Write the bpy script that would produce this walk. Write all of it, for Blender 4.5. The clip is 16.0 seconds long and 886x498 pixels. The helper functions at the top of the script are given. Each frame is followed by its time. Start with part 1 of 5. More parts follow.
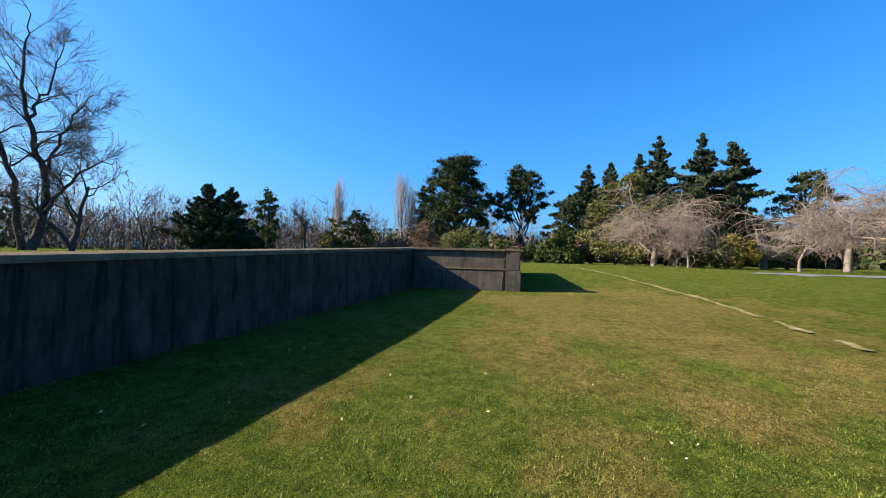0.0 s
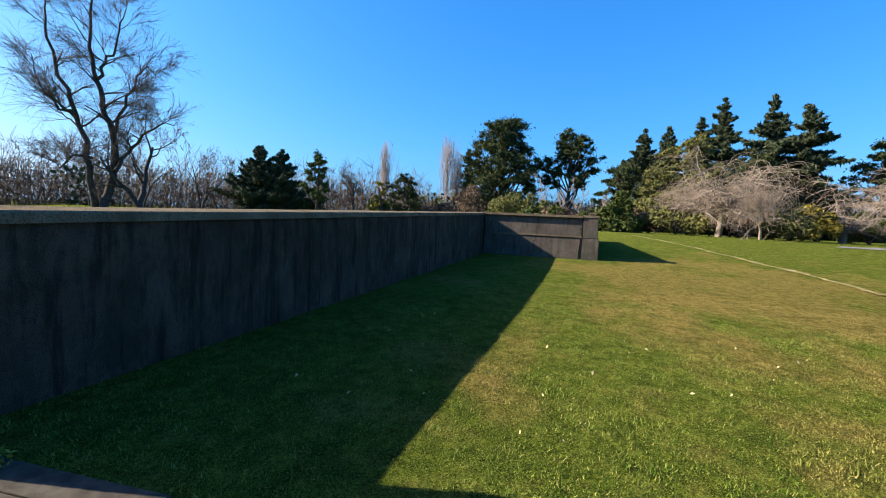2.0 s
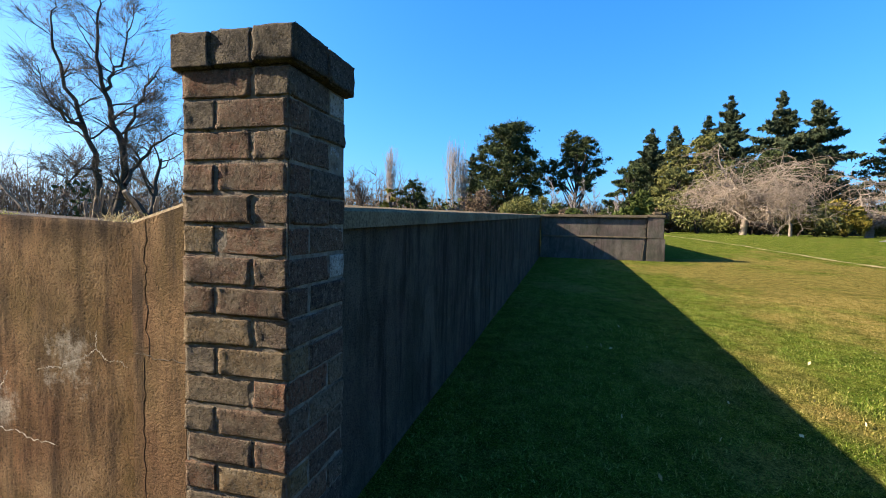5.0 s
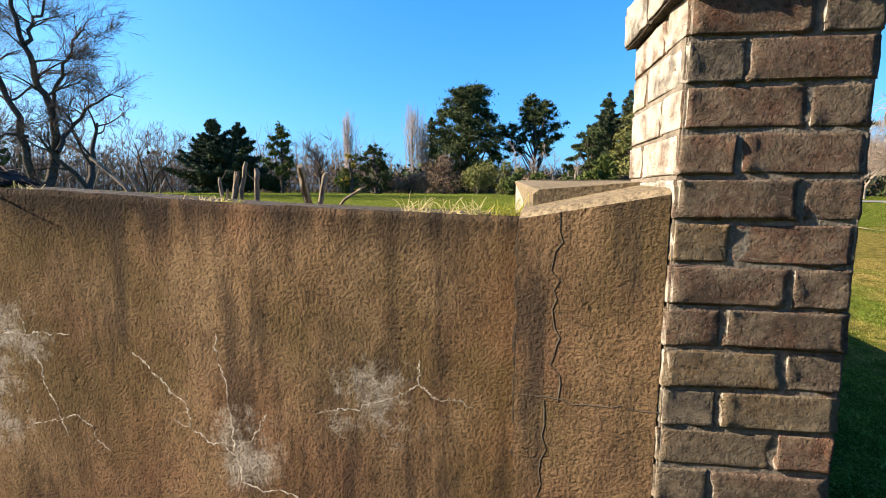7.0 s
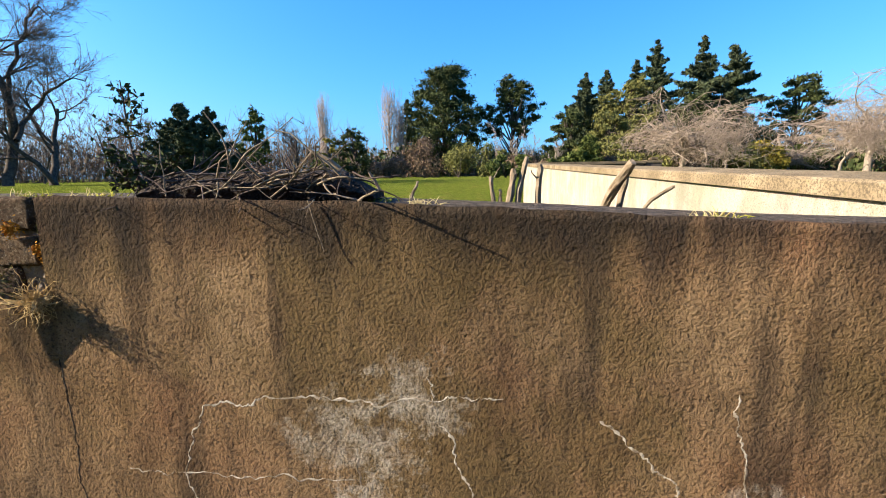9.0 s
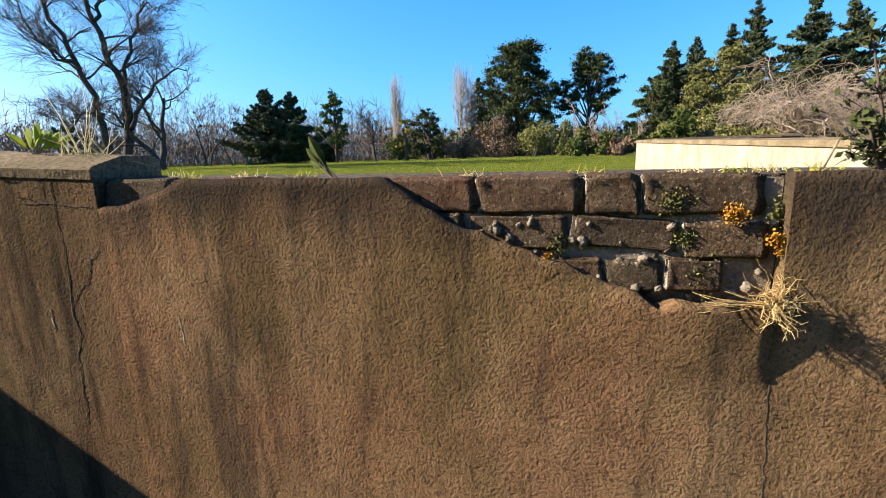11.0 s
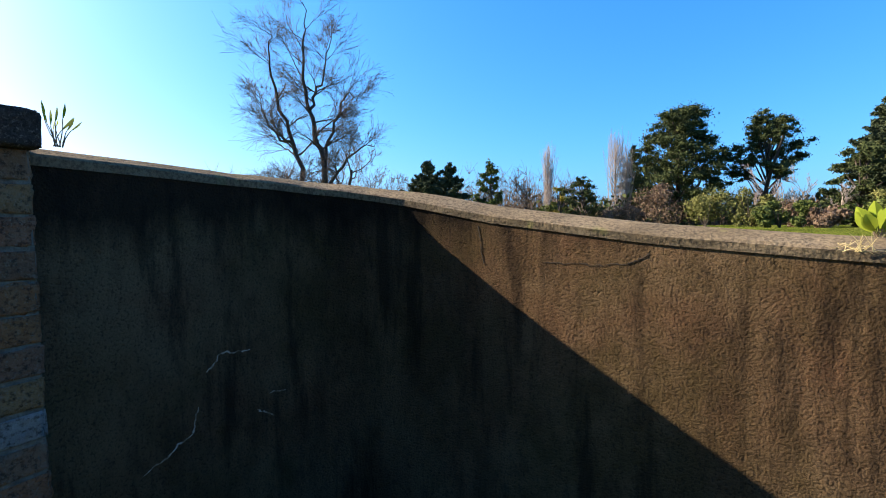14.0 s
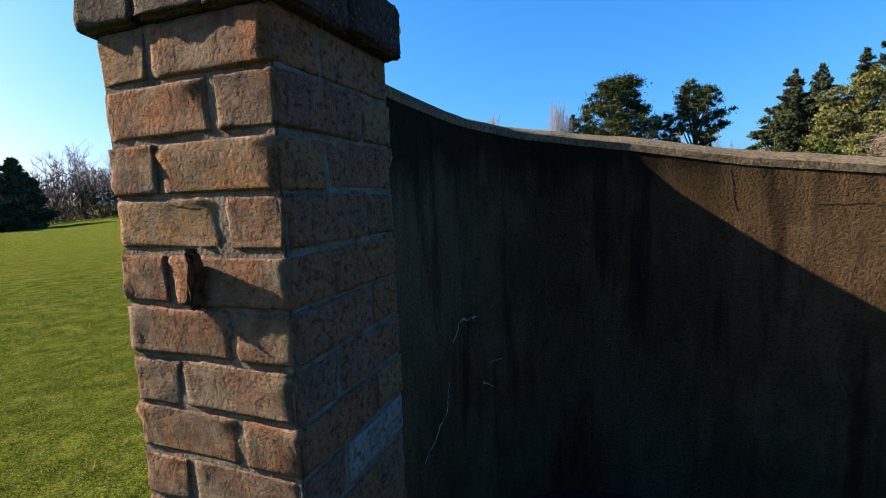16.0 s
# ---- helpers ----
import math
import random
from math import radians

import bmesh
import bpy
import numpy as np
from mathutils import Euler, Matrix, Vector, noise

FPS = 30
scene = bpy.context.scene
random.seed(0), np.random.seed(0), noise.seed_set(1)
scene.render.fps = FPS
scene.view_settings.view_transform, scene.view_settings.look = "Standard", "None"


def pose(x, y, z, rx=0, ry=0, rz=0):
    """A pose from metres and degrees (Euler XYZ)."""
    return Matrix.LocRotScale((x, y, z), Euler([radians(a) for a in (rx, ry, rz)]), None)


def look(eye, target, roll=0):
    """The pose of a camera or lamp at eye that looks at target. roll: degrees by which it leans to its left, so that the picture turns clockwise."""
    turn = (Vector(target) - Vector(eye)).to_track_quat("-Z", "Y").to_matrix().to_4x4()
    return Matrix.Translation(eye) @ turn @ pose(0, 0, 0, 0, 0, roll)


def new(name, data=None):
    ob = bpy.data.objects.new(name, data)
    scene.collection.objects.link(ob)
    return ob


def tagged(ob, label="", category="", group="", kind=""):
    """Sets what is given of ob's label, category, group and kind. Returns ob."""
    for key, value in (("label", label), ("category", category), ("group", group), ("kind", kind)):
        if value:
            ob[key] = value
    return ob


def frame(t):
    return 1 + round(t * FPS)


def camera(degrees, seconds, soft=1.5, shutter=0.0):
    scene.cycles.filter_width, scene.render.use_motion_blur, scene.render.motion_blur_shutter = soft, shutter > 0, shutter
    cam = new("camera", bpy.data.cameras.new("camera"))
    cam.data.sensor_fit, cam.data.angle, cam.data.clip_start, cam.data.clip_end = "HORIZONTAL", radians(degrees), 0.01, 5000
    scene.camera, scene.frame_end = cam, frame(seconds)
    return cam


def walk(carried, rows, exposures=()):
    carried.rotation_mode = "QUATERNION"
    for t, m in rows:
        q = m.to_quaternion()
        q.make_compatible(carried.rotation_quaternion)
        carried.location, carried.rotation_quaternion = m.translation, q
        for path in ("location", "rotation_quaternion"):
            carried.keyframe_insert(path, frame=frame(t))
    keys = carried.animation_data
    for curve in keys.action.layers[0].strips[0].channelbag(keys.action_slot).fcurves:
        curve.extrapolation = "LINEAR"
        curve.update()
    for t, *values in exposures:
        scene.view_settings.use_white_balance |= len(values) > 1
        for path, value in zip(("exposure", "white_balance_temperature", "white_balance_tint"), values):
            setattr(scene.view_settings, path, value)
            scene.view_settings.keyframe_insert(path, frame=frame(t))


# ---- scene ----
cam = camera(88.3, 16.0, 1.0)

PATH = [
    (0, (4.651, 0.376, 1.319), (4.321, 2.349, 1.345), 1.5),
    (0.5, (4.36, 0.412, 1.3), (4.038, 2.385, 1.263), 1.6),
    (1, (4.006, 0.452, 1.303), (3.625, 2.413, 1.223), 2.1),
    (1.5, (3.633, 0.414, 1.299), (3.212, 2.365, 1.178), 2.4),
    (2, (3.285, 0.447, 1.259), (2.805, 2.384, 1.127), 2.7),
    (2.5, (2.957, 0.502, 1.225), (2.475, 2.439, 1.095), 2.5),
    (3, (2.54, 0.495, 1.11), (2.042, 2.428, 0.985), 2.2),
    (3.2, (2.332, 0.512, 1.091), (1.831, 2.445, 0.969), 2.2),
    (5.3, (0.773, 0.68, 1.152), (0.326, 2.627, 1.048), 1.0),
    (5.5, (0.644, 0.688, 1.174), (0.211, 2.638, 1.062), 1.1),
    (6, (0.325, 0.737, 1.159), (-0.057, 2.696, 1.025), 1.2),
    (6.5, (-0.038, 0.793, 1.172), (-0.358, 2.759, 0.992), 0.9),
    (7, (-0.397, 0.809, 1.174), (-0.65, 2.777, 0.923), 0.3),
    (7.2, (-0.528, 0.847, 1.173), (-0.758, 2.817, 0.918), 0.1),
    (7.4, (-0.664, 0.892, 1.176), (-0.889, 2.86, 0.898), -0.3),
    (7.5, (-0.732, 0.911, 1.182), (-0.955, 2.881, 0.919), -0.5),
    (8, (-1.076, 0.952, 1.207), (-1.251, 2.925, 0.929), -0.3),
    (8.5, (-1.426, 0.952, 1.242), (-1.561, 2.925, 0.945), -0.5),
    (9, (-1.768, 1.028, 1.242), (-1.9, 2.998, 0.918), -0.8),
    (9.5, (-2.151, 1.048, 1.214), (-2.315, 3.006, 0.837), 0.3),
    (10, (-2.522, 1.054, 1.215), (-2.757, 2.997, 0.801), 0.3),
    (10.2, (-2.673, 1.093, 1.232), (-2.946, 3.027, 0.801), -0.5),
    (12.3, (-4.144, 0.872, 1.269), (-4.764, 2.751, 0.978), -0.5),
    (12.5, (-4.268, 0.806, 1.289), (-4.939, 2.671, 1.017), -0.5),
    (13, (-4.623, 0.771, 1.28), (-5.42, 2.589, 1.039), -0.5),
    (13.5, (-4.949, 0.704, 1.294), (-5.827, 2.491, 1.105), -0.1),
    (14, (-5.25, 0.58, 1.338), (-6.19, 2.342, 1.229), -0.5),
    (14.5, (-5.584, 0.498, 1.351), (-6.693, 2.162, 1.314), -0.8),
    (15, (-5.877, 0.392, 1.352), (-7.048, 2.013, 1.342), 0.9),
    (15.5, (-6.12, 0.282, 1.383), (-7.121, 2.009, 1.264), 0.9),
    (16, (-6.335, 0.285, 1.272), (-7.04, 2.142, 1.038), -2.0),
]
walk(cam, [(t, look(eye, target, roll)) for t, eye, target, roll in PATH], [(0.0, 1.32, 6600, 10), (3.0, 1.6, 6900, 11), (5.5, 1.72, 7100, 11), (7.5, 1.74, 7100, 11), (10.0, 1.74, 7100, 11), (12.5, 1.75, 7100, 12), (14.5, 1.68, 7100, 13), (16.0, 1.42, 7100, 12)])

# ---- sky and sun ----
SUN_WAY = Vector((1.0, 0.155, -0.55)).normalized()
world = bpy.data.worlds.new("sky")
scene.world = world
world.use_nodes = True
wn = world.node_tree
wn.nodes.clear()
sky = wn.nodes.new("ShaderNodeTexSky")
sky.sky_type = "NISHITA"
sky.sun_disc = False
sky.sun_elevation = math.asin(-SUN_WAY.z)
sky.sun_rotation = math.atan2(-SUN_WAY.x, -SUN_WAY.y)
sky.altitude = 20
sky.air_density, sky.dust_density, sky.ozone_density = 1.0, 1.5, 3.5
bg = wn.nodes.new("ShaderNodeBackground")
bg.inputs["Strength"].default_value = 0.06
wo = wn.nodes.new("ShaderNodeOutputWorld")
split = wn.nodes.new("ShaderNodeSeparateColor")
join = wn.nodes.new("ShaderNodeCombineColor")
wn.links.new(sky.outputs["Color"], split.inputs["Color"])
for channel, power, gain in (("Red", 1.5, 0.265), ("Green", 0.84, 1.25), ("Blue", 0.55, 3.2)):
    deep = wn.nodes.new("ShaderNodeMath")
    deep.operation = "POWER"
    deep.inputs[1].default_value = power
    level = wn.nodes.new("ShaderNodeMath")
    level.operation = "MULTIPLY"
    level.inputs[1].default_value = gain
    wn.links.new(split.outputs[channel], deep.inputs[0])
    wn.links.new(deep.outputs[0], level.inputs[0])
    wn.links.new(level.outputs[0], join.inputs[channel])
wn.links.new(join.outputs["Color"], bg.inputs["Color"])
wn.links.new(bg.outputs["Background"], wo.inputs["Surface"])
sun_data = bpy.data.lights.new("sun", "SUN")
sun_data.energy, sun_data.angle, sun_data.color = 5.0, radians(0.53), (1.0, 0.92, 0.77)
sun = new("sun", sun_data)
sun.rotation_mode = "QUATERNION"
sun.rotation_quaternion = SUN_WAY.to_track_quat("-Z", "Y")


# ---- materials ----
class Nodes:
    """A small material builder on object or world coordinates."""

    def __init__(self, name, rough=0.9, spec=0.3):
        self.m = bpy.data.materials.new(name)
        self.m.use_nodes = True
        self.t = self.m.node_tree
        self.b = self.t.nodes["Principled BSDF"]
        self.b.inputs["Roughness"].default_value = rough
        self.b.inputs["Specular IOR Level"].default_value = spec
        self.geo = self.t.nodes.new("ShaderNodeNewGeometry")

    def link(self, a, b):
        self.t.links.new(a, b)

    def noise(self, scale, detail=4, stretch=(1, 1, 1), rough=0.55, shift=(0, 0, 0)):
        mp = self.t.nodes.new("ShaderNodeMapping")
        mp.inputs["Scale"].default_value = stretch
        mp.inputs["Location"].default_value = shift
        self.link(self.geo.outputs["Position"], mp.inputs["Vector"])
        n = self.t.nodes.new("ShaderNodeTexNoise")
        n.inputs["Scale"].default_value, n.inputs["Detail"].default_value, n.inputs["Roughness"].default_value = scale, detail, rough
        self.link(mp.outputs["Vector"], n.inputs["Vector"])
        return n.outputs["Fac"]

    def voronoi(self, scale, feature="F1"):
        n = self.t.nodes.new("ShaderNodeTexVoronoi")
        n.feature = feature
        n.inputs["Scale"].default_value = scale
        self.link(self.geo.outputs["Position"], n.inputs["Vector"])
        return n.outputs["Distance"]

    def ramp(self, fac, stops):
        r = self.t.nodes.new("ShaderNodeValToRGB")
        e = r.color_ramp.elements
        while len(e) < len(stops):
            e.new(0.5)
        for k, (p, c) in zip(e, stops):
            k.position, k.color = p, (*c, 1) if len(c) == 3 else c
        self.link(fac, r.inputs["Fac"])
        return r.outputs["Color"]

    def mix(self, fac, a, b, mode="MIX"):
        x = self.t.nodes.new("ShaderNodeMix")
        x.data_type, x.blend_type = "RGBA", mode
        for s, v in ((x.inputs[0], fac), (x.inputs[6], a), (x.inputs[7], b)):
            if isinstance(v, (int, float)):
                s.default_value = v
            elif isinstance(v, tuple):
                s.default_value = (*v, 1)
            else:
                self.link(v, s)
        return x.outputs[2]

    def math(self, op, a, b=0.0):
        x = self.t.nodes.new("ShaderNodeMath")
        x.operation = op
        for s, v in zip(x.inputs, (a, b)):
            if isinstance(v, (int, float)):
                s.default_value = v
            else:
                self.link(v, s)
        return x.outputs[0]

    def random(self):
        o = self.t.nodes.new("ShaderNodeObjectInfo")
        return o.outputs["Random"]

    def island(self):
        return self.geo.outputs["Random Per Island"]

    def color(self, c):
        if isinstance(c, tuple):
            self.b.inputs["Base Color"].default_value = (*c, 1)
        else:
            self.link(c, self.b.inputs["Base Color"])
        return self

    def bump(self, h, strength=0.5, dist=0.01):
        n = self.t.nodes.new("ShaderNodeBump")
        n.inputs["Strength"].default_value, n.inputs["Distance"].default_value = strength, dist
        self.link(h, n.inputs["Height"])
        self.link(n.outputs["Normal"], self.b.inputs["Normal"])
        return self


def stucco(name, dark, mid, light, streak=0.7, stain=(0.05, 0.042, 0.036), spots=(), top=None, west=None, grain=0.0056):
    """Sanded render: blotches, rain streaks, black algae below the top edge, white salt round some cracks."""
    n = Nodes(name, 1.0, 0.02)
    white, black = (1, 1, 1), (0, 0, 0)
    base = n.ramp(n.noise(1.3, 6), [(0.3, mid), (0.6, light), (0.8, mid)])
    red = tuple(k * f for k, f in zip(mid, (1.05, 0.82, 0.95)))
    base = n.mix(n.math("MULTIPLY", n.ramp(n.noise(1.9, 5, shift=(4, 9, 3)), [(0.45, black), (0.62, white)]), 0.7), base, red)
    base = n.mix(n.math("MULTIPLY", n.ramp(n.noise(320, 3, rough=0.7), [(0.44, black), (0.62, white)]), 0.55), base, light)
    base = n.mix(n.math("MULTIPLY", n.ramp(n.noise(3.4, 7, (1, 1, 0.34), 0.66), [(0.46, black), (0.66, white)]), 0.62), base, dark)
    olive = tuple(k * f for k, f in zip(mid, (0.66, 0.78, 0.72)))
    base = n.mix(n.math("MULTIPLY", n.ramp(n.noise(2.3, 7, (1, 1, 0.7), 0.7, (7, 2, 5)), [(0.47, black), (0.60, white)]), 0.75), base, olive)
    base = n.mix(n.math("MULTIPLY", n.ramp(n.noise(7.5, 7, (1, 1, 0.14), 0.68, (3, 1, 0)), [(0.51, black), (0.62, white)]), streak), base, stain)
    base = n.mix(n.math("MULTIPLY", n.ramp(n.noise(8.0, 6, (1, 1, 0.10), 0.65, (9, 4, 2)), [(0.56, black), (0.70, white)]), 0.35), base, light)
    if top:
        xyz = n.t.nodes.new("ShaderNodeSeparateXYZ")
        n.link(n.geo.outputs["Position"], xyz.inputs["Vector"])
        drop = n.math("MULTIPLY", n.math("SUBTRACT", xyz.outputs["Z"], top), 4.6)
        drip = n.math("ADD", drop, n.math("MULTIPLY", n.noise(6.0, 6, (1, 1, 0.16), 0.62, (1, 6, 0)), 2.4))
        base = n.mix(n.math("MULTIPLY", n.ramp(n.math("SUBTRACT", drip, 0.75), [(0.18, black), (0.85, white)]), 0.88), base, stain)
    # browner tone to the west, with the niche's shade deepened in the colour
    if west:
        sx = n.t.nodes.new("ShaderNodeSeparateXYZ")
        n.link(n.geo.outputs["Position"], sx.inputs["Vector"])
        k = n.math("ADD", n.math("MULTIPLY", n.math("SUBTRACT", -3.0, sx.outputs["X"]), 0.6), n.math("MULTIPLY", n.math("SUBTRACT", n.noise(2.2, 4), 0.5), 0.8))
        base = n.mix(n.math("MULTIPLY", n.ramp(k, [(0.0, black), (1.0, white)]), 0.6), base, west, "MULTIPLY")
    for (x, y, z), r in spots:
        d = n.t.nodes.new("ShaderNodeVectorMath")
        d.operation = "DISTANCE"
        n.link(n.geo.outputs["Position"], d.inputs[0])
        d.inputs[1].default_value = (x, y, z)
        near = n.math("SUBTRACT", 1.0, n.math("DIVIDE", d.outputs["Value"], r * 1.35))
        f = n.math("ADD", near, n.math("MULTIPLY", n.math("SUBTRACT", n.noise(11, 7, rough=0.8), 0.5), 4.2))
        f = n.math("MULTIPLY", n.math("MINIMUM", f, n.math("MULTIPLY", near, 4.0)), 1.0)
        base = n.mix(n.math("MULTIPLY", n.ramp(f, [(0.34, black), (1.0, white)]), 0.66), base, (0.50, 0.44, 0.36))
    grit = n.noise(118, 4, rough=0.6, shift=(5, 5, 5))
    soot = n.ramp(n.noise(16, 7, (1, 1, 0.55), 0.75, (2, 6, 1)), [(0.50, black), (0.66, white)])
    base = n.mix(n.math("MULTIPLY", soot, 0.5), base, dark)
    # shade in the low spots of the grain, painted into the colour
    pit = n.ramp(grit, [(0.36, white), (0.47, black)])
    base = n.mix(n.math("MULTIPLY", pit, 0.55), base, tuple(k * 0.8 for k in stain))
    base = n.mix(n.math("MULTIPLY", n.ramp(n.noise(260, 3, rough=0.7), [(0.5, black), (0.68, white)]), 0.35), base, tuple(k * 0.7 for k in stain))
    n.color(base)
    h = n.math("ADD", n.math("MULTIPLY", n.ramp(grit, [(0.30, black), (0.62, white)]), 0.62), n.math("MULTIPLY", n.noise(240, 3, rough=0.6), 0.7))
    h = n.math("ADD", h, n.math("MULTIPLY", n.noise(6, 5), 2.6))
    h = n.math("SUBTRACT", h, n.math("MULTIPLY", n.ramp(n.noise(21, 3, shift=(8, 8, 8)), [(0.28, white), (0.36, black)]), 0.7))
    return n.bump(h, 1.0, grain).m


TAN = ((0.075, 0.045, 0.027), (0.20, 0.117, 0.058), (0.31, 0.205, 0.115), 0.62, (0.034, 0.028, 0.024))
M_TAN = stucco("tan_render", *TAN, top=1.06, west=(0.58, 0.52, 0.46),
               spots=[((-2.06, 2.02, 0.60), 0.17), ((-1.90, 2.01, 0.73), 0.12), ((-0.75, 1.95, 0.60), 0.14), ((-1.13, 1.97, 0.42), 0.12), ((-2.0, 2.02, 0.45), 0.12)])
# darker copy of the tan render: higher stains, and shade put into the colour
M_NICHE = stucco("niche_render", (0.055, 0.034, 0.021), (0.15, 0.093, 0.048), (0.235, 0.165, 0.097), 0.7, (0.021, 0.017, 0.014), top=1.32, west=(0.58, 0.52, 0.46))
M_BROWN_RENDER = stucco("brown_render", (0.05, 0.031, 0.020), (0.115, 0.070, 0.038), (0.175, 0.115, 0.066), 0.8, (0.03, 0.024, 0.02), top=1.15)
# one render in three tones: shade painted dark, sunlit faces painted lighter
M_SHADED = stucco("shaded_grey_render", (0.032, 0.026, 0.020), (0.068, 0.055, 0.041), (0.112, 0.092, 0.07), 0.6, (0.012, 0.010, 0.008))
M_END = stucco("sunlit_grey_render", (0.07, 0.058, 0.046), (0.125, 0.105, 0.085), (0.18, 0.155, 0.125), 0.5, (0.05, 0.042, 0.035))
M_SUNLIT = stucco("sunlit_pale_render", (0.24, 0.21, 0.165), (0.34, 0.305, 0.245), (0.43, 0.39, 0.32), 0.25, (0.17, 0.135, 0.10))

# paler render for the wing's west end, with direct sun put into the colour
M_SUNLIT_EDGE = stucco("sunlit_edge_render", (0.12, 0.095, 0.06), (0.25, 0.195, 0.12), (0.34, 0.27, 0.17), 0.4, (0.09, 0.07, 0.05))


def coping_material():
    n = Nodes("weathered_concrete_coping", 1.0, 0.02)
    c = n.ramp(n.noise(3, 6), [(0.3, (0.13, 0.10, 0.062)), (0.55, (0.22, 0.17, 0.108)), (0.75, (0.30, 0.24, 0.16))])
    c = n.mix(n.math("MULTIPLY", n.ramp(n.noise(85, 5, rough=0.7), [(0.45, (0, 0, 0)), (0.60, (1, 1, 1))]), 0.75), c, (0.055, 0.044, 0.034))
    c = n.mix(n.ramp(n.noise(9, 5, shift=(4, 2, 0)), [(0.64, (0, 0, 0)), (0.74, (0.6, 0.6, 0.6))]), c, (0.20, 0.19, 0.07))
    n.color(c)
    return n.bump(n.math("ADD", n.noise(110, 4), n.math("MULTIPLY", n.noise(18, 4), 1.2)), 0.6, 0.008).m


M_COPING = coping_material()


def sun_and_grime(n, c, worn=1.0):
    """Sunlight painted pale on the west side of the brickwork, grime on the south."""
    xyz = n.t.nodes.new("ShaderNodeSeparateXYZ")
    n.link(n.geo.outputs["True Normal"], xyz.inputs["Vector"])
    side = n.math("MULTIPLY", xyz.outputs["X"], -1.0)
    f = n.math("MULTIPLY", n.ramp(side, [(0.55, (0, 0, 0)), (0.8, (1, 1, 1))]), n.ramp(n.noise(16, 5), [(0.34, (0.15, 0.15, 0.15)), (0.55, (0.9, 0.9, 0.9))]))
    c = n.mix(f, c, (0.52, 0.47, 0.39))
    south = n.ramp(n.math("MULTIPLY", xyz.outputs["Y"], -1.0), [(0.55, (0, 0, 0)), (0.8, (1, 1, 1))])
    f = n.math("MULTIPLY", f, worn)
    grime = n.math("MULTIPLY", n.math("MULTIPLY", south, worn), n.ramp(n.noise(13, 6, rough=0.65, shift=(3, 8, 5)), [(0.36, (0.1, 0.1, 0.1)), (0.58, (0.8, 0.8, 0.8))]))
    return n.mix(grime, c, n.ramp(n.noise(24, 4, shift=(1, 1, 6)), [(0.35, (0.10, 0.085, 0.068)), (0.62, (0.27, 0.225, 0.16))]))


def brick_material(name, stops, wash=0.35, worn=1.0):
    n = Nodes(name, 0.97, 0.05)
    c = n.ramp(n.random(), stops)
    c = n.mix(n.math("MULTIPLY", n.ramp(n.noise(14, 5), [(0.42, (0, 0, 0)), (0.70, (1, 1, 1))]), 0.35), c, (0.07, 0.05, 0.038))
    c = n.mix(n.math("MULTIPLY", n.ramp(n.noise(36, 6, shift=(7, 3, 1)), [(0.50, (0, 0, 0)), (0.70, (1, 1, 1))]), wash), c, (0.26, 0.21, 0.15))
    c = n.mix(n.math("MULTIPLY", n.ramp(n.noise(75, 6, rough=0.72, shift=(2, 3, 8)), [(0.50, (0, 0, 0)), (0.62, (1, 1, 1))]), 0.75), c, (0.026, 0.021, 0.018))
    c = n.mix(n.math("MULTIPLY", n.ramp(n.noise(150, 4, rough=0.7, shift=(5, 1, 2)), [(0.56, (0, 0, 0)), (0.66, (1, 1, 1))]), 0.55), c, (0.30, 0.25, 0.19))
    c = sun_and_grime(n, c, worn)
    n.color(c)
    h = n.math("ADD", n.math("MULTIPLY", n.noise(120, 4, rough=0.7), 1.0), n.math("MULTIPLY", n.noise(45, 6, rough=0.72), 2.2))
    pits = n.ramp(n.voronoi(60), [(0.0, (0, 0, 0)), (0.22, (1, 1, 1))])
    h = n.math("ADD", h, n.math("MULTIPLY", pits, 0.5))
    return n.bump(h, 1.0, 0.008).m


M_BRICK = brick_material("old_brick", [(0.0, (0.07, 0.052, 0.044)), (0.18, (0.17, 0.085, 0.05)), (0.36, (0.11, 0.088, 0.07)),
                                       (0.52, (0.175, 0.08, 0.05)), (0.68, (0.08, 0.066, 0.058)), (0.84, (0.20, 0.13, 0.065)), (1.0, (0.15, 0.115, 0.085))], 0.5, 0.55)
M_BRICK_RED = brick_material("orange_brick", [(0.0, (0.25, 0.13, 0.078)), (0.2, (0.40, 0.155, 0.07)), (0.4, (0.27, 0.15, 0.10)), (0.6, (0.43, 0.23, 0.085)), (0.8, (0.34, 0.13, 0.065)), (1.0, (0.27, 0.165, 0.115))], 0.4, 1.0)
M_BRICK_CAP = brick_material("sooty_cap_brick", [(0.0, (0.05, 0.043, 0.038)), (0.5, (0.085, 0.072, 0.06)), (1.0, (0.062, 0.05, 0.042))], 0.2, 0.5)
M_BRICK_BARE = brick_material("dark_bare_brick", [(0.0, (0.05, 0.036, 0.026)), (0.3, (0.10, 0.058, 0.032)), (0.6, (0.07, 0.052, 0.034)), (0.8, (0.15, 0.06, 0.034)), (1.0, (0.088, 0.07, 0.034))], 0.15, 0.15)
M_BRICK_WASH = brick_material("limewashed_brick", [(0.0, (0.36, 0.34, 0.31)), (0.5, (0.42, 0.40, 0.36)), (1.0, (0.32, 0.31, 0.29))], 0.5)


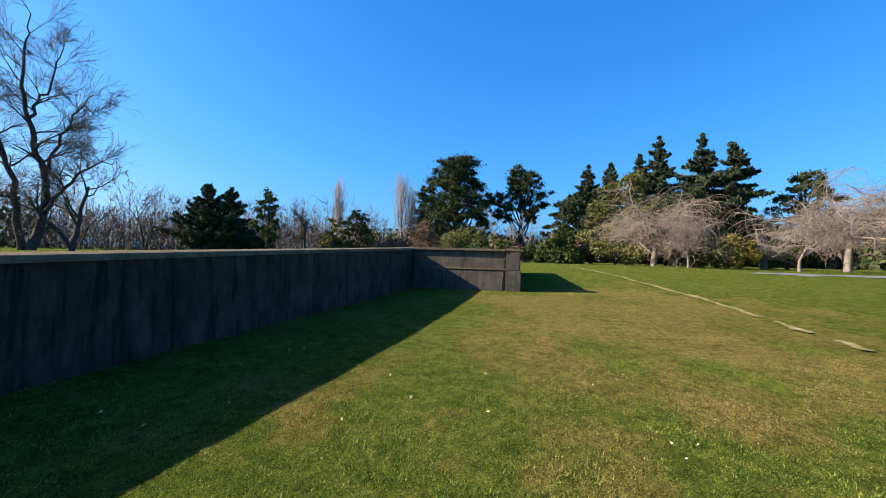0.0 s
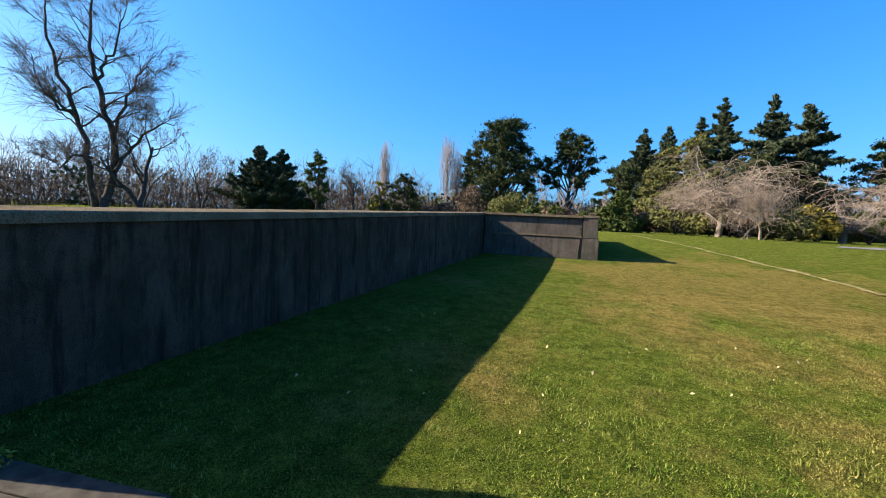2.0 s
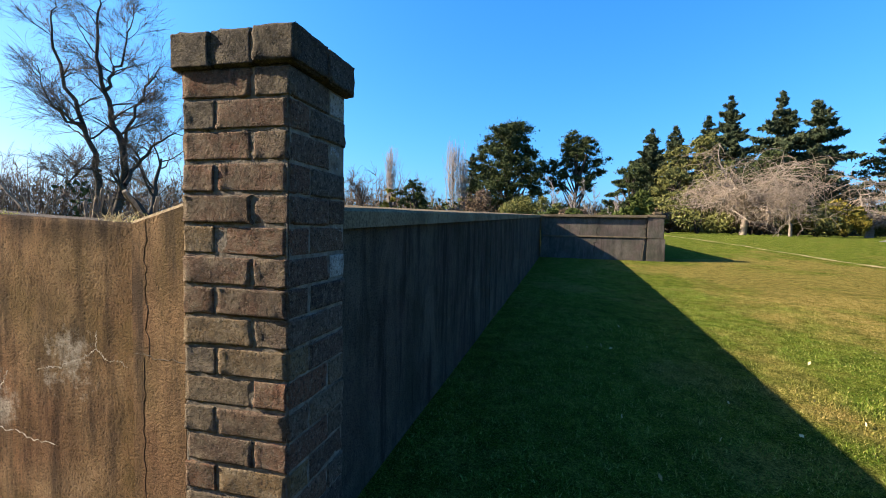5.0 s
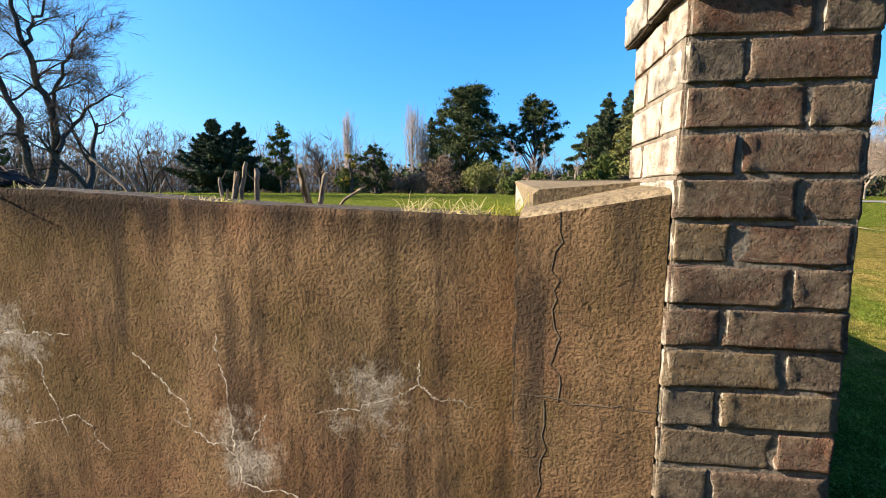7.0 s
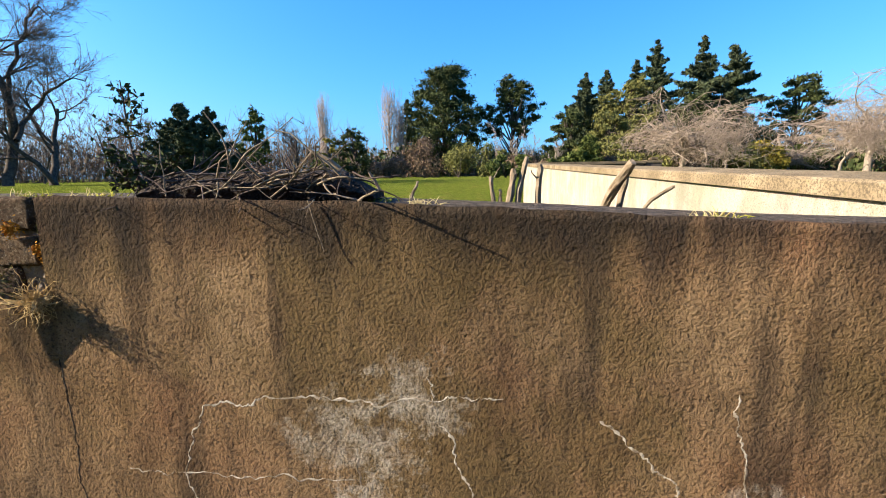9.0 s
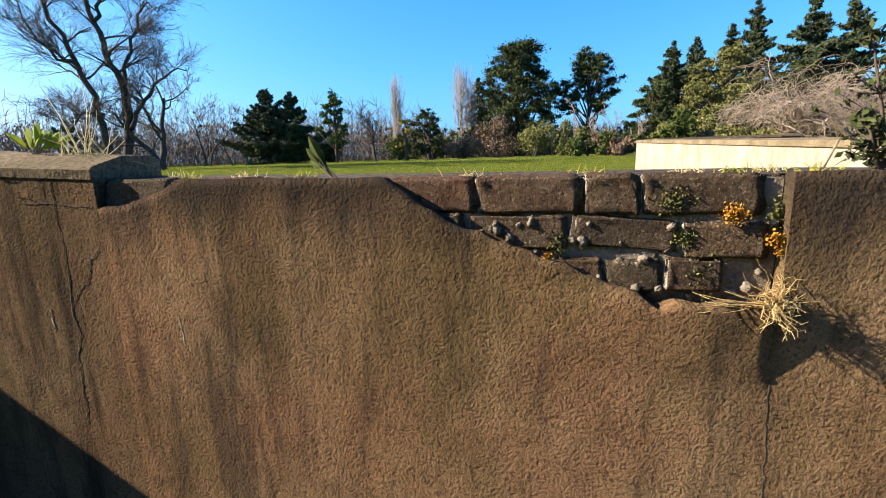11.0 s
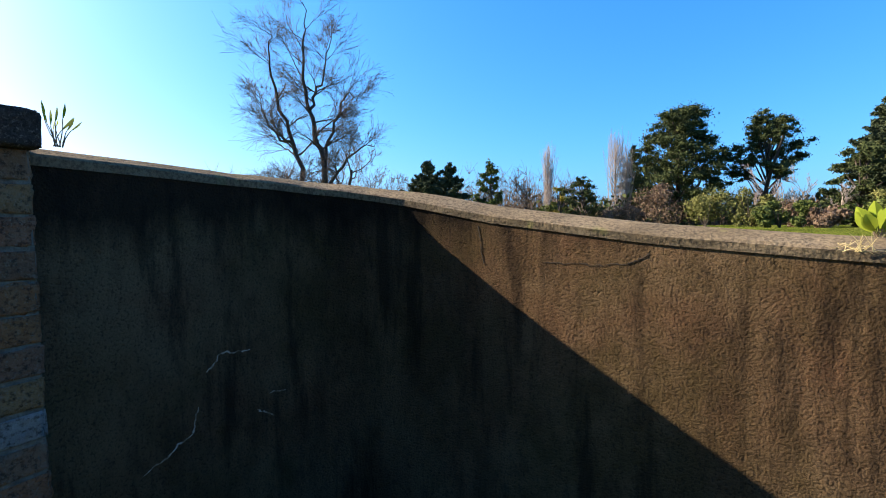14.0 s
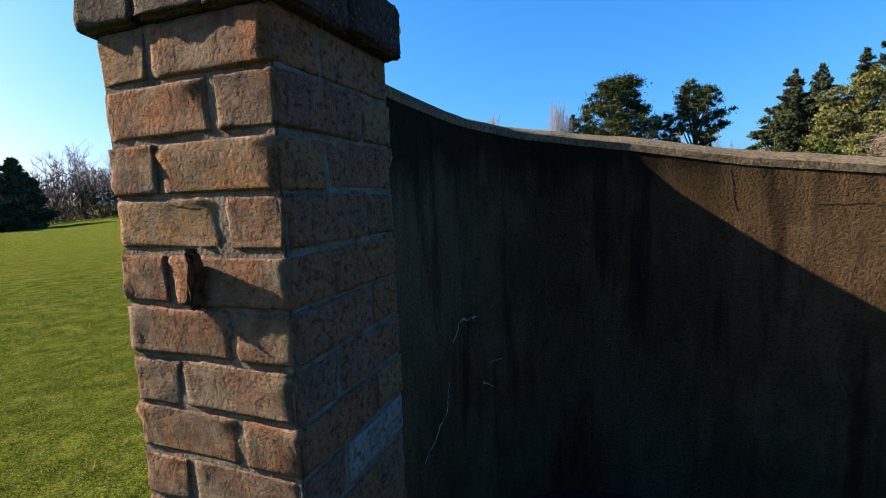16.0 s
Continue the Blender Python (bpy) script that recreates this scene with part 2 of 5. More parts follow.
def simple(name, stops, scale=20, bump_scale=120, bump=0.5, dist=0.006, rough=0.95, spec=0.2, island=False):
    n = Nodes(name, rough, spec)
    c = n.ramp(n.island() if island else n.noise(scale, 5), stops)
    if island:
        c = n.mix(0.35, c, n.ramp(n.noise(scale, 3), stops))
    n.color(c)
    return n.bump(n.noise(bump_scale, 4), bump, dist).m


def mortar_material():
    n = Nodes("lime_mortar", 1.0, 0.03)
    c = n.ramp(n.noise(30, 5), [(0.3, (0.11, 0.092, 0.072)), (0.7, (0.25, 0.21, 0.165))])
    n.color(c)
    return n.bump(n.noise(150, 5), 0.9, 0.008).m


M_MORTAR = mortar_material()
M_CONCRETE = simple("path_concrete", [(0.3, (0.03, 0.025, 0.018)), (0.7, (0.085, 0.071, 0.054))], 12, 160, 0.6)
M_SALT = simple("white_efflorescence", [(0.36, (0.19, 0.14, 0.09)), (0.58, (0.56, 0.49, 0.40))], 26, 150, 0.6)
M_CRACK = simple("dark_crack", [(0.3, (0.03, 0.025, 0.02)), (0.7, (0.07, 0.055, 0.04))], 40)
M_SOIL = simple("root_soil", [(0.35, (0.018, 0.013, 0.010)), (0.7, (0.075, 0.052, 0.038))], 60, 110, 1.0, 0.04)
M_CORE = simple("dark_old_mortar", [(0.35, (0.03, 0.023, 0.018)), (0.7, (0.13, 0.10, 0.075))], 40, 90, 1.0, 0.03)
M_RUST = simple("rusty_iron", [(0.3, (0.04, 0.022, 0.015)), (0.7, (0.13, 0.06, 0.035))], 50, 160, 0.8, 0.006)
M_BARK = simple("grey_bark", [(0.3, (0.03, 0.024, 0.02)), (0.7, (0.085, 0.068, 0.056))], 6, 40, 0.6, 0.02)
M_BARK_PALE = simple("pale_bark", [(0.3, (0.17, 0.135, 0.105)), (0.7, (0.30, 0.245, 0.20))], 6, 40, 0.5, 0.02)
M_TWIG_DARK = simple("dark_twigs", [(0.0, (0.055, 0.04, 0.034)), (1.0, (0.13, 0.095, 0.08))], 3)
M_TWIG_PALE = simple("weeping_twigs", [(0.0, (0.13, 0.095, 0.07)), (0.6, (0.24, 0.185, 0.145)), (1.0, (0.36, 0.30, 0.25))], 1.5, island=True)
M_TWIG_BROWN = simple("brown_twigs", [(0.0, (0.06, 0.043, 0.034)), (1.0, (0.16, 0.115, 0.09))], 1.5, island=True)
M_TWIG_POPLAR = simple("poplar_twigs", [(0.0, (0.22, 0.175, 0.155)), (1.0, (0.36, 0.30, 0.275))], 1.5, island=True)
M_STICK = simple("dead_stick", [(0.3, (0.13, 0.095, 0.06)), (0.7, (0.27, 0.215, 0.155))], 25, 140, 0.7)
M_STRAW = simple("dry_grass", [(0.0, (0.42, 0.33, 0.15)), (1.0, (0.62, 0.52, 0.29))], 9, island=True)
M_ROOT = simple("dry_root", [(0.0, (0.30, 0.19, 0.075)), (1.0, (0.56, 0.42, 0.21))], 9, island=True)
M_MOSS = simple("moss_tuft", [(0.0, (0.15, 0.16, 0.02)), (1.0, (0.46, 0.42, 0.07))], 12, island=True)
M_LICHEN = simple("orange_lichen", [(0.3, (0.33, 0.13, 0.015)), (0.7, (0.50, 0.27, 0.04))], 60, 200, 0.8)


def leaf(name, stops, scale=0.6, through_light=0.0):
    n = Nodes(name, 0.85, 0.1)
    c = n.ramp(n.island(), stops)
    c = n.mix(0.45, c, n.ramp(n.noise(scale, 3), stops))
    n.color(c)
    if through_light:
        out = n.t.nodes["Material Output"]
        thin = n.t.nodes.new("ShaderNodeBsdfTranslucent")
        n.link(c, thin.inputs["Color"])
        both = n.t.nodes.new("ShaderNodeMixShader")
        both.inputs[0].default_value = through_light
        n.link(n.b.outputs[0], both.inputs[1])
        n.link(thin.outputs[0], both.inputs[2])
        n.link(both.outputs[0], out.inputs["Surface"])
    return n.m


M_PINE = leaf("pine_needles", [(0.0, (0.020, 0.030, 0.012)), (0.6, (0.048, 0.062, 0.022)), (1.0, (0.10, 0.108, 0.042))])
M_FIR = leaf("fir_needles", [(0.0, (0.020, 0.030, 0.018)), (0.6, (0.050, 0.066, 0.034)), (1.0, (0.105, 0.115, 0.06))])
M_OLIVE = leaf("olive_leaves", [(0.0, (0.06, 0.065, 0.02)), (0.6, (0.14, 0.14, 0.045)), (1.0, (0.24, 0.22, 0.08))])
M_YELLOW = leaf("golden_leaves", [(0.0, (0.08, 0.07, 0.015)), (0.5, (0.20, 0.16, 0.03)), (1.0, (0.36, 0.27, 0.05))])
M_BUSH = leaf("bush_leaves", [(0.0, (0.03, 0.045, 0.012)), (0.6, (0.075, 0.095, 0.025)), (1.0, (0.14, 0.155, 0.045))])
M_BROWN = leaf("brown_scrub", [(0.0, (0.06, 0.042, 0.028)), (0.6, (0.15, 0.10, 0.068)), (1.0, (0.26, 0.19, 0.13))])
M_SPROUT = leaf("sprout_leaves", [(0.0, (0.14, 0.20, 0.02)), (0.6, (0.30, 0.36, 0.04)), (1.0, (0.46, 0.42, 0.06))], 20, 0.4)


def dryness(n):
    """Where the lawn is straw coloured: a wide dry patch east of the long wall, and spots."""
    d = n.t.nodes.new("ShaderNodeVectorMath")
    d.operation = "DISTANCE"
    flat = n.t.nodes.new("ShaderNodeMapping")
    flat.inputs["Scale"].default_value = (1.25, 0.8, 0)
    n.link(n.geo.outputs["Position"], flat.inputs["Vector"])
    n.link(flat.outputs["Vector"], d.inputs[0])
    d.inputs[1].default_value = (9.6, 9.4, 0)
    near = n.math("SUBTRACT", 1.0, n.math("DIVIDE", d.outputs["Value"], 8.5))
    f = n.math("ADD", n.math("MAXIMUM", near, -0.25), n.math("MULTIPLY", n.math("SUBTRACT", n.noise(0.5, 7, (1.0, 0.6, 1), 0.65, (1.7, 0.4, 0)), 0.5), 3.6))
    return n.ramp(f, [(0.15, (0, 0, 0)), (0.65, (1, 1, 1))])


def grass_ground():
    n = Nodes("lawn", 1.0, 0.0)
    green = n.ramp(n.noise(5, 6), [(0.3, (0.055, 0.10, 0.010)), (0.5, (0.125, 0.17, 0.018)), (0.72, (0.26, 0.27, 0.045))])
    dry = n.ramp(n.noise(9, 6, shift=(2, 8, 0)), [(0.3, (0.24, 0.165, 0.04)), (0.6, (0.40, 0.275, 0.085)), (0.8, (0.50, 0.36, 0.14))])
    c = n.mix(n.math("MULTIPLY", dryness(n), 0.85), green, dry)
    c = n.mix(n.math("MULTIPLY", n.ramp(n.noise(1.5, 6, shift=(9, 1, 0)), [(0.55, (0, 0, 0)), (0.70, (1, 1, 1))]), 0.5), c, (0.36, 0.25, 0.075))
    c = n.mix(n.math("MULTIPLY", n.ramp(n.noise(3.1, 6, shift=(1, 7, 0)), [(0.54, (0, 0, 0)), (0.68, (1, 1, 1))]), 0.5), c, (0.026, 0.05, 0.006))
    c = n.mix(n.math("MULTIPLY", n.ramp(n.noise(14, 6, (1, 0.5, 1), 0.7, (6, 2, 0)), [(0.46, (0, 0, 0)), (0.60, (1, 1, 1))]), 0.6), c, (0.03, 0.045, 0.006))
    # fine dark mottle: shadow between blades put into the ground colour
    c = n.mix(n.math("MULTIPLY", n.ramp(n.noise(55, 6, rough=0.7), [(0.42, (0, 0, 0)), (0.58, (1, 1, 1))]), 0.72), c, (0.014, 0.022, 0.004))
    c = n.mix(n.math("MULTIPLY", n.ramp(n.noise(120, 5, rough=0.75, shift=(3, 3, 0)), [(0.52, (0, 0, 0)), (0.64, (1, 1, 1))]), 0.6), c, (0.46, 0.45, 0.13))
    n.color(c)
    h = n.math("ADD", n.noise(140, 4, rough=0.7), n.math("MULTIPLY", n.noise(22, 6, rough=0.65), 2.6))
    return n.bump(h, 1.0, 0.045).m


M_LAWN = grass_ground()
M_WORN = simple("worn_dry_grass", [(0.40, (0.16, 0.165, 0.03)), (0.50, (0.28, 0.22, 0.08)), (0.66, (0.44, 0.35, 0.16))], 4.0, 90, 1.0, 0.03)
M_ASPHALT = simple("grey_path", [(0.3, (0.13, 0.12, 0.11)), (0.7, (0.21, 0.20, 0.185))], 3)


# ---- mesh tools ----
def mesh_np(name, verts, faces, mat, smooth=False):
    """A mesh from arrays of vertices and of equal-sided faces."""
    verts, faces = np.asarray(verts, dtype=np.float32), np.asarray(faces, dtype=np.int32)
    me = bpy.data.meshes.new(name)
    k = faces.shape[1]
    me.vertices.add(len(verts))
    me.vertices.foreach_set("co", verts.ravel())
    me.loops.add(faces.size)
    me.loops.foreach_set("vertex_index", faces.ravel())
    me.polygons.add(len(faces))
    me.polygons.foreach_set("loop_start", np.arange(0, faces.size, k, dtype=np.int32))
    if smooth:
        me.polygons.foreach_set("use_smooth", np.ones(len(faces), dtype=bool))
    me.update(calc_edges=True)
    me.validate()
    me.materials.append(mat)
    return me


def part(name, bm, material, parent, label=""):
    """Links a bmesh or a mesh as one object under a thing or a part."""
    if isinstance(bm, bmesh.types.BMesh):
        me = bpy.data.meshes.new(name)
        bm.to_mesh(me)
        bm.free()
        me.materials.append(material)
    else:
        me = bm
    ob = new(name, me)
    ob.parent = parent
    return tagged(ob, label)


def thing(name, at, label, category, group="", kind="", turn=0.0):
    e = new(name)
    e.empty_display_size = 0.2
    e.location = at
    e.rotation_euler = (0, 0, turn)
    return tagged(e, label, category, group, kind)


def box_bm(x0, x1, y0, y1, z0, z1, bevel=0.0, cuts=0, rough=0.0, seed=0):
    bm = bmesh.new()
    bmesh.ops.create_cube(bm, size=1)
    for v in bm.verts:
        v.co = Vector((x0 + (v.co.x + 0.5) * (x1 - x0), y0 + (v.co.y + 0.5) * (y1 - y0), z0 + (v.co.z + 0.5) * (z1 - z0)))
    if cuts:
        bmesh.ops.subdivide_edges(bm, edges=bm.edges[:], cuts=cuts, use_grid_fill=True)
    if bevel:
        sharp = [e for e in bm.edges if e.calc_face_angle(0) > 0.5]
        bmesh.ops.bevel(bm, geom=sharp, offset=bevel, segments=2, affect="EDGES")
    if rough:
        rnd = random.Random(seed)
        for v in bm.verts:
            v.co += Vector((rnd.uniform(-rough, rough), rnd.uniform(-rough, rough), rnd.uniform(-rough, rough)))
    return bm


def tube_arrays(paths, sides):
    """Tapered tubes along paths of (points, radii), as vertex and face arrays."""
    groups = {}
    for pts, rad in paths:
        groups.setdefault(len(pts), []).append((pts, rad))
    vs, fs, base = [], [], 0
    ang = np.linspace(0, 2 * np.pi, sides, endpoint=False)
    ca, sa = np.cos(ang), np.sin(ang)
    for n, items in groups.items():
        p = np.array([q for q, _ in items], dtype=np.float64)
        r = np.array([q for _, q in items], dtype=np.float64)
        d = np.gradient(p, axis=1)
        d /= np.linalg.norm(d, axis=2, keepdims=True) + 1e-9
        ref = np.where(np.abs(d[:, :1, 2:3]) < 0.8, np.array([0.0, 0.0, 1.0]), np.array([1.0, 0.0, 0.0]))
        u = np.cross(d, np.broadcast_to(ref, d.shape))
        u /= np.linalg.norm(u, axis=2, keepdims=True) + 1e-9
        w = np.cross(d, u)
        ring = p[:, :, None, :] + r[:, :, None, None] * (ca[None, None, :, None] * u[:, :, None, :] + sa[None, None, :, None] * w[:, :, None, :])
        vs.append(ring.reshape(-1, 3))
        m = len(items)
        start = base + (np.arange(m) * n * sides)[:, None, None] + (np.arange(n - 1) * sides)[None, :, None]
        a = start + np.arange(sides)[None, None, :]
        b = start + np.roll(np.arange(sides), -1)[None, None, :]
        fs.append(np.stack([a, b, b + sides, a + sides], axis=-1).reshape(-1, 4))
        base += m * n * sides
    return np.concatenate(vs), np.concatenate(fs)


def tubes(name, paths, sides, mat):
    v, f = tube_arrays(paths, sides)
    return mesh_np(name, v, f, mat, smooth=True)


def leaf_cards(name, centres, size, mat, rng, aspect=1.8, up=0.0):
    """Many small four-sided leaves or needle sprays at random turns."""
    c = np.asarray(centres, dtype=np.float64)
    n = len(c)
    a = rng.normal(size=(n, 3))
    a[:, 2] += up
    a /= np.linalg.norm(a, axis=1)[:, None]
    b = np.cross(a, rng.normal(size=(n, 3)))
    b /= np.linalg.norm(b, axis=1)[:, None]
    s = (size * rng.uniform(0.6, 1.4, n))[:, None]
    v = np.stack([c - a * s * aspect / 2, c + b * s / 2, c + a * s * aspect / 2, c - b * s / 2], axis=1).reshape(-1, 3)
    return mesh_np(name, v, np.arange(4 * n).reshape(n, 4), mat)


def limb(rng, start, way, length, steps, wobble, lift=0.0):
    """A wandering path of points."""
    pts, d = [np.array(start, dtype=float)], np.array(way, dtype=float)
    d /= np.linalg.norm(d)
    for _ in range(steps):
        d = d + rng.normal(size=3) * wobble + np.array([0, 0, lift])
        d /= np.linalg.norm(d)
        pts.append(pts[-1] + d * length / steps)
    return np.array(pts)


def grow(rng, start, way, length, radius, depth, spec, out):
    """Branches of a bare tree, level by level, into out[level]."""
    steps = max(3, int(4 + depth))
    pts = limb(rng, start, way, length, steps, spec["wobble"], spec["lift"])
    end = radius * (0.35 if depth else 0.25)
    rad = np.linspace(radius, max(end, spec["min"]), len(pts))
    out[depth].append((pts, rad))
    if depth == 0:
        return
    for _ in range(spec["kids"][depth - 1]):
        f = rng.uniform(spec["from"], 1.0)
        i = min(int(f * steps), steps - 1)
        p = pts[i] + (pts[i + 1] - pts[i]) * (f * steps - i)
        d = pts[i + 1] - pts[i]
        d /= np.linalg.norm(d)
        side = np.cross(d, rng.normal(size=3))
        side /= np.linalg.norm(side) + 1e-9
        w = d + side * spec["spread"] * rng.uniform(0.5, 1.2)
        r = max(spec["min"], (radius + (end - radius) * f) * rng.uniform(0.45, 0.7))
        grow(rng, p, w, length * spec["ratio"] * rng.uniform(0.6, 1.15), r, depth - 1, spec, out)


# ---- ground ----
def ground_z(x, y):
    """The lawn: nearly level round the walls, a slight dip beside the long one, a low crest ahead, a dip and a far hill to the west."""
    r = math.hypot(x, y - 1)
    s = min(max((r - 13) / 27, 0), 1)
    s = s * s * (3 - 2 * s)
    a = math.degrees(math.atan2(x, y - 1))
    w = min(max((a + 66) / 14, 0), 1)
    z = s * (0.82 * w - 0.75 * (1 - w))
    z -= 0.07 * min(max((x - 1.0) / 1.5, 0), 1) * min(max((15 - y) / 6, 0), 1) * (1 - s)
    hill = min(max((-x - 120) / 130, 0), 1)
    return z + 27 * hill * hill * (3 - 2 * hill) * min(max((120 - y) / 90, 0), 1)


def build_ground():
    rings = [0, 0.7, 1.4, 2.1, 2.8, 3.5, 4.2, 5, 6, 7, 8, 9, 10, 11.5, 13, 15, 17, 19, 21, 23, 25, 28, 31, 34, 37, 40, 44, 50, 60, 75, 95, 120, 150, 190, 240, 300, 420, 700, 1200, 2500]
    seg = 96
    vs = [(0, 1, ground_z(0, 1))]
    for r in rings[1:]:
        for j in range(seg):
            a = 2 * math.pi * j / seg
            x, y = r * math.cos(a), 1 + r * math.sin(a)
            k = 0.012 * noise.noise((x * 0.9, y * 0.9, 0)) if r < 40 else 0
            vs.append((x, y, ground_z(x, y) + k))
    fs = [(0, 1 + j, 1 + (j + 1) % seg) for j in range(seg)]
    for i in range(len(rings) - 2):
        a, b = 1 + i * seg, 1 + (i + 1) * seg
        for j in range(seg):
            k = (j + 1) % seg
            fs.append((a + j, b + j, b + k, a + k))
    me = bpy.data.meshes.new("ground")
    me.from_pydata(vs, [], fs)
    me.materials.append(M_LAWN)
    for p in me.polygons:
        p.use_smooth = True
    tagged(new("ground", me), "mown winter lawn, green with dry straw patches", "lawn", kind="structure")


build_ground()


def strip(name, pts, width, lift, mat, label, category, ragged=0):
    """A worn band lying on the ground along a line."""
    vs, fs = [], []
    rnd = random.Random(3)
    for i, (x, y) in enumerate(pts):
        a = Vector(pts[min(i + 1, len(pts) - 1)]) - Vector(pts[max(i - 1, 0)])
        n = Vector((-a.y, a.x)).normalized()
        for s in (-1, 1):
            wide = max(0.05, 0.75 + 1.3 * noise.noise((x * 1.3, y * 1.3, s * 4))) * rnd.uniform(0.7, 1.2)
            q = Vector((x, y)) + n * (s * width / 2 * wide + 0.35 * ragged * noise.noise((x * 0.5, y * 0.5, 2)))
            vs.append((q.x, q.y, ground_z(q.x, q.y) + lift))
        if i and not (ragged and y < 13 and noise.noise((x * 1.1, y * 1.1, 7)) < 0.03 * (13 - y) - 0.2):
            k = 2 * i
            fs.append((k - 2, k, k + 1, k - 1))
    me = bpy.data.meshes.new(name)
    me.from_pydata(vs, [], fs)
    me.materials.append(mat)
    return tagged(new(name, me), label, category, kind="structure")


def bend(a, b, c, n):
    return [tuple((1 - t) ** 2 * p + 2 * t * (1 - t) * q + t * t * r for p, q, r in zip(a, b, c)) for t in np.linspace(0, 1, n)]


strip("worn_track", bend((8.2, 34), (11.6, 21), (9.9, 3.5), 400), 0.26, 0.035, M_WORN, "narrow worn track of dry trodden grass across the lawn", "path", 0.5)
strip("road", bend((18.2, 29.8), (22.5, 26), (46, 23), 30), 2.6, 0.03, M_ASPHALT, "grey gravel drive at the lawn's edge", "road")

# ---- walls ----
COURSE = 0.086


def wall_front(x):
    """The front line of the low wall, in plan."""
    return float(np.interp(x, [-5.98, -5.45, -4.65, -4.17, -2.76, -2.24, -1.55, -0.83, -0.3], [2.19, 2.168, 2.13, 2.103, 2.04, 2.02, 2.0, 1.955, 1.95]))


def niche_line():
    """Front of the wall from the far pillar to the near one: points and coping heights."""
    pts = []
    for th in np.linspace(0.0, math.pi / 2, 22):
        x = -5.98 - 0.87 * math.cos(th) ** (2 / 3.6)
        y = 1.118 + 1.072 * math.sin(th) ** (2 / 3.6)
        pts.append((x, y))
    for x in np.linspace(-5.9, -4.4472, 16):
        pts.append((float(x), wall_front(x)))
    run, out = 0.0, []
    for i, p in enumerate(pts):
        if i:
            run += math.hypot(p[0] - pts[i - 1][0], p[1] - pts[i - 1][1])
        out.append((p, float(np.interp(run, [0, 0.4, 0.8, 1.1, 1.4, 1.75, 2.3, 2.8, 3.3], [1.545, 1.538, 1.52, 1.49, 1.445, 1.375, 1.305, 1.265, 1.245]))))
    return out


def sweep(name, sections, mat, parent, label="", smooth=False):
    """Joins rings of points, one after another, into one closed body."""
    k = len(sections[0])
    vs = [p for s in sections for p in s]
    bm = bmesh.new()
    bv = [bm.verts.new(p) for p in vs]
    for i in range(len(sections) - 1):
        for j in range(k):
            q = (j + 1) % k
            bm.faces.new((bv[i * k + j], bv[i * k + q], bv[(i + 1) * k + q], bv[(i + 1) * k + j]))
    bm.faces.new(bv[:k][::-1])
    bm.faces.new(bv[-k:])
    bmesh.ops.recalc_face_normals(bm, faces=bm.faces[:])
    return part(name, bm, mat, parent, label)


wall_niche = thing("wall_1", (0, 0, 0), "low curved garden wall of stained tan render over brick", "wall", kind="structure")
line = niche_line()


def normal_at(seq, i):
    a, b = seq[max(i - 1, 0)][0], seq[min(i + 1, len(seq) - 1)][0]
    t = Vector((b[0] - a[0], b[1] - a[1])).normalized()
    return Vector((-t.y, t.x))


secs, cops = [], []
rnd = random.Random(5)
for i, ((x, y), z) in enumerate(line):
    n = normal_at(line, i)
    f = lambda d: (x + n.x * d, y + n.y * d)
    j = rnd.uniform(-0.002, 0.002)
    secs.append([(*f(0), -0.4), (*f(0), z - 0.03), (*f(0.21), z - 0.03), (*f(0.21), -0.4)])
    cops.append([(*f(-0.004), z - 0.034), (*f(-0.006 + j), z - 0.008), (*f(0.006), z + j), (*f(0.10), z + 0.028 + j), (*f(0.2), z + 0.03), (*f(0.226), z + 0.015), (*f(0.226), z - 0.034)])
sweep("render_face", secs, M_NICHE, wall_niche, "dark stained brown render, deepened for the niche's shade")
sweep("coping", cops, M_COPING, wall_niche, "weathered concrete coping with grass tufts")

# the middle stretch: a brick core with a broken skin of render


def wall_top(x):
    return float(np.interp(x, [-4.45, -3.6, -2.7, -2.06, -1.57, -1.12, -0.33], [1.215, 1.206, 1.202, 1.186, 1.163, 1.138, 1.112]))


def skin_top(x):
    """The upper edge of the render, with the two places where it has fallen away."""
    z = wall_top(x) + 0.004 * noise.noise((x * 9, 0, 0)) + 0.003 * noise.noise((x * 40, 0, 2))
    if -3.606 < x < -2.80:
        z = min(z, float(np.interp(x, [-3.606, -3.45, -3.2, -3.02, -2.82, -2.80], [1.204, 1.10, 1.011, 0.938, 0.944, 0.944])) + 0.014 * noise.noise((x * 22, 3, 0)))
    if -4.47 < x < -4.15:
        z = min(z, float(np.interp(x, [-4.47, -4.35, -4.25, -4.15], [1.134, 1.146, 1.173, 1.213])) + 0.006 * noise.noise((x * 30, 5, 0)))
    return z


def skin_out(x, z):
    """How far the render stands out: the corner below the hole has come away from the wall."""
    if -3.3 < x < -2.8005:
        return 0.024 * min(1, max(0, (x + 3.3) / 0.5)) * min(1, max(0, (z - 0.76) / 0.19)) * min(1, max(0, (0.958 - z) / 0.012))
    return 0.0


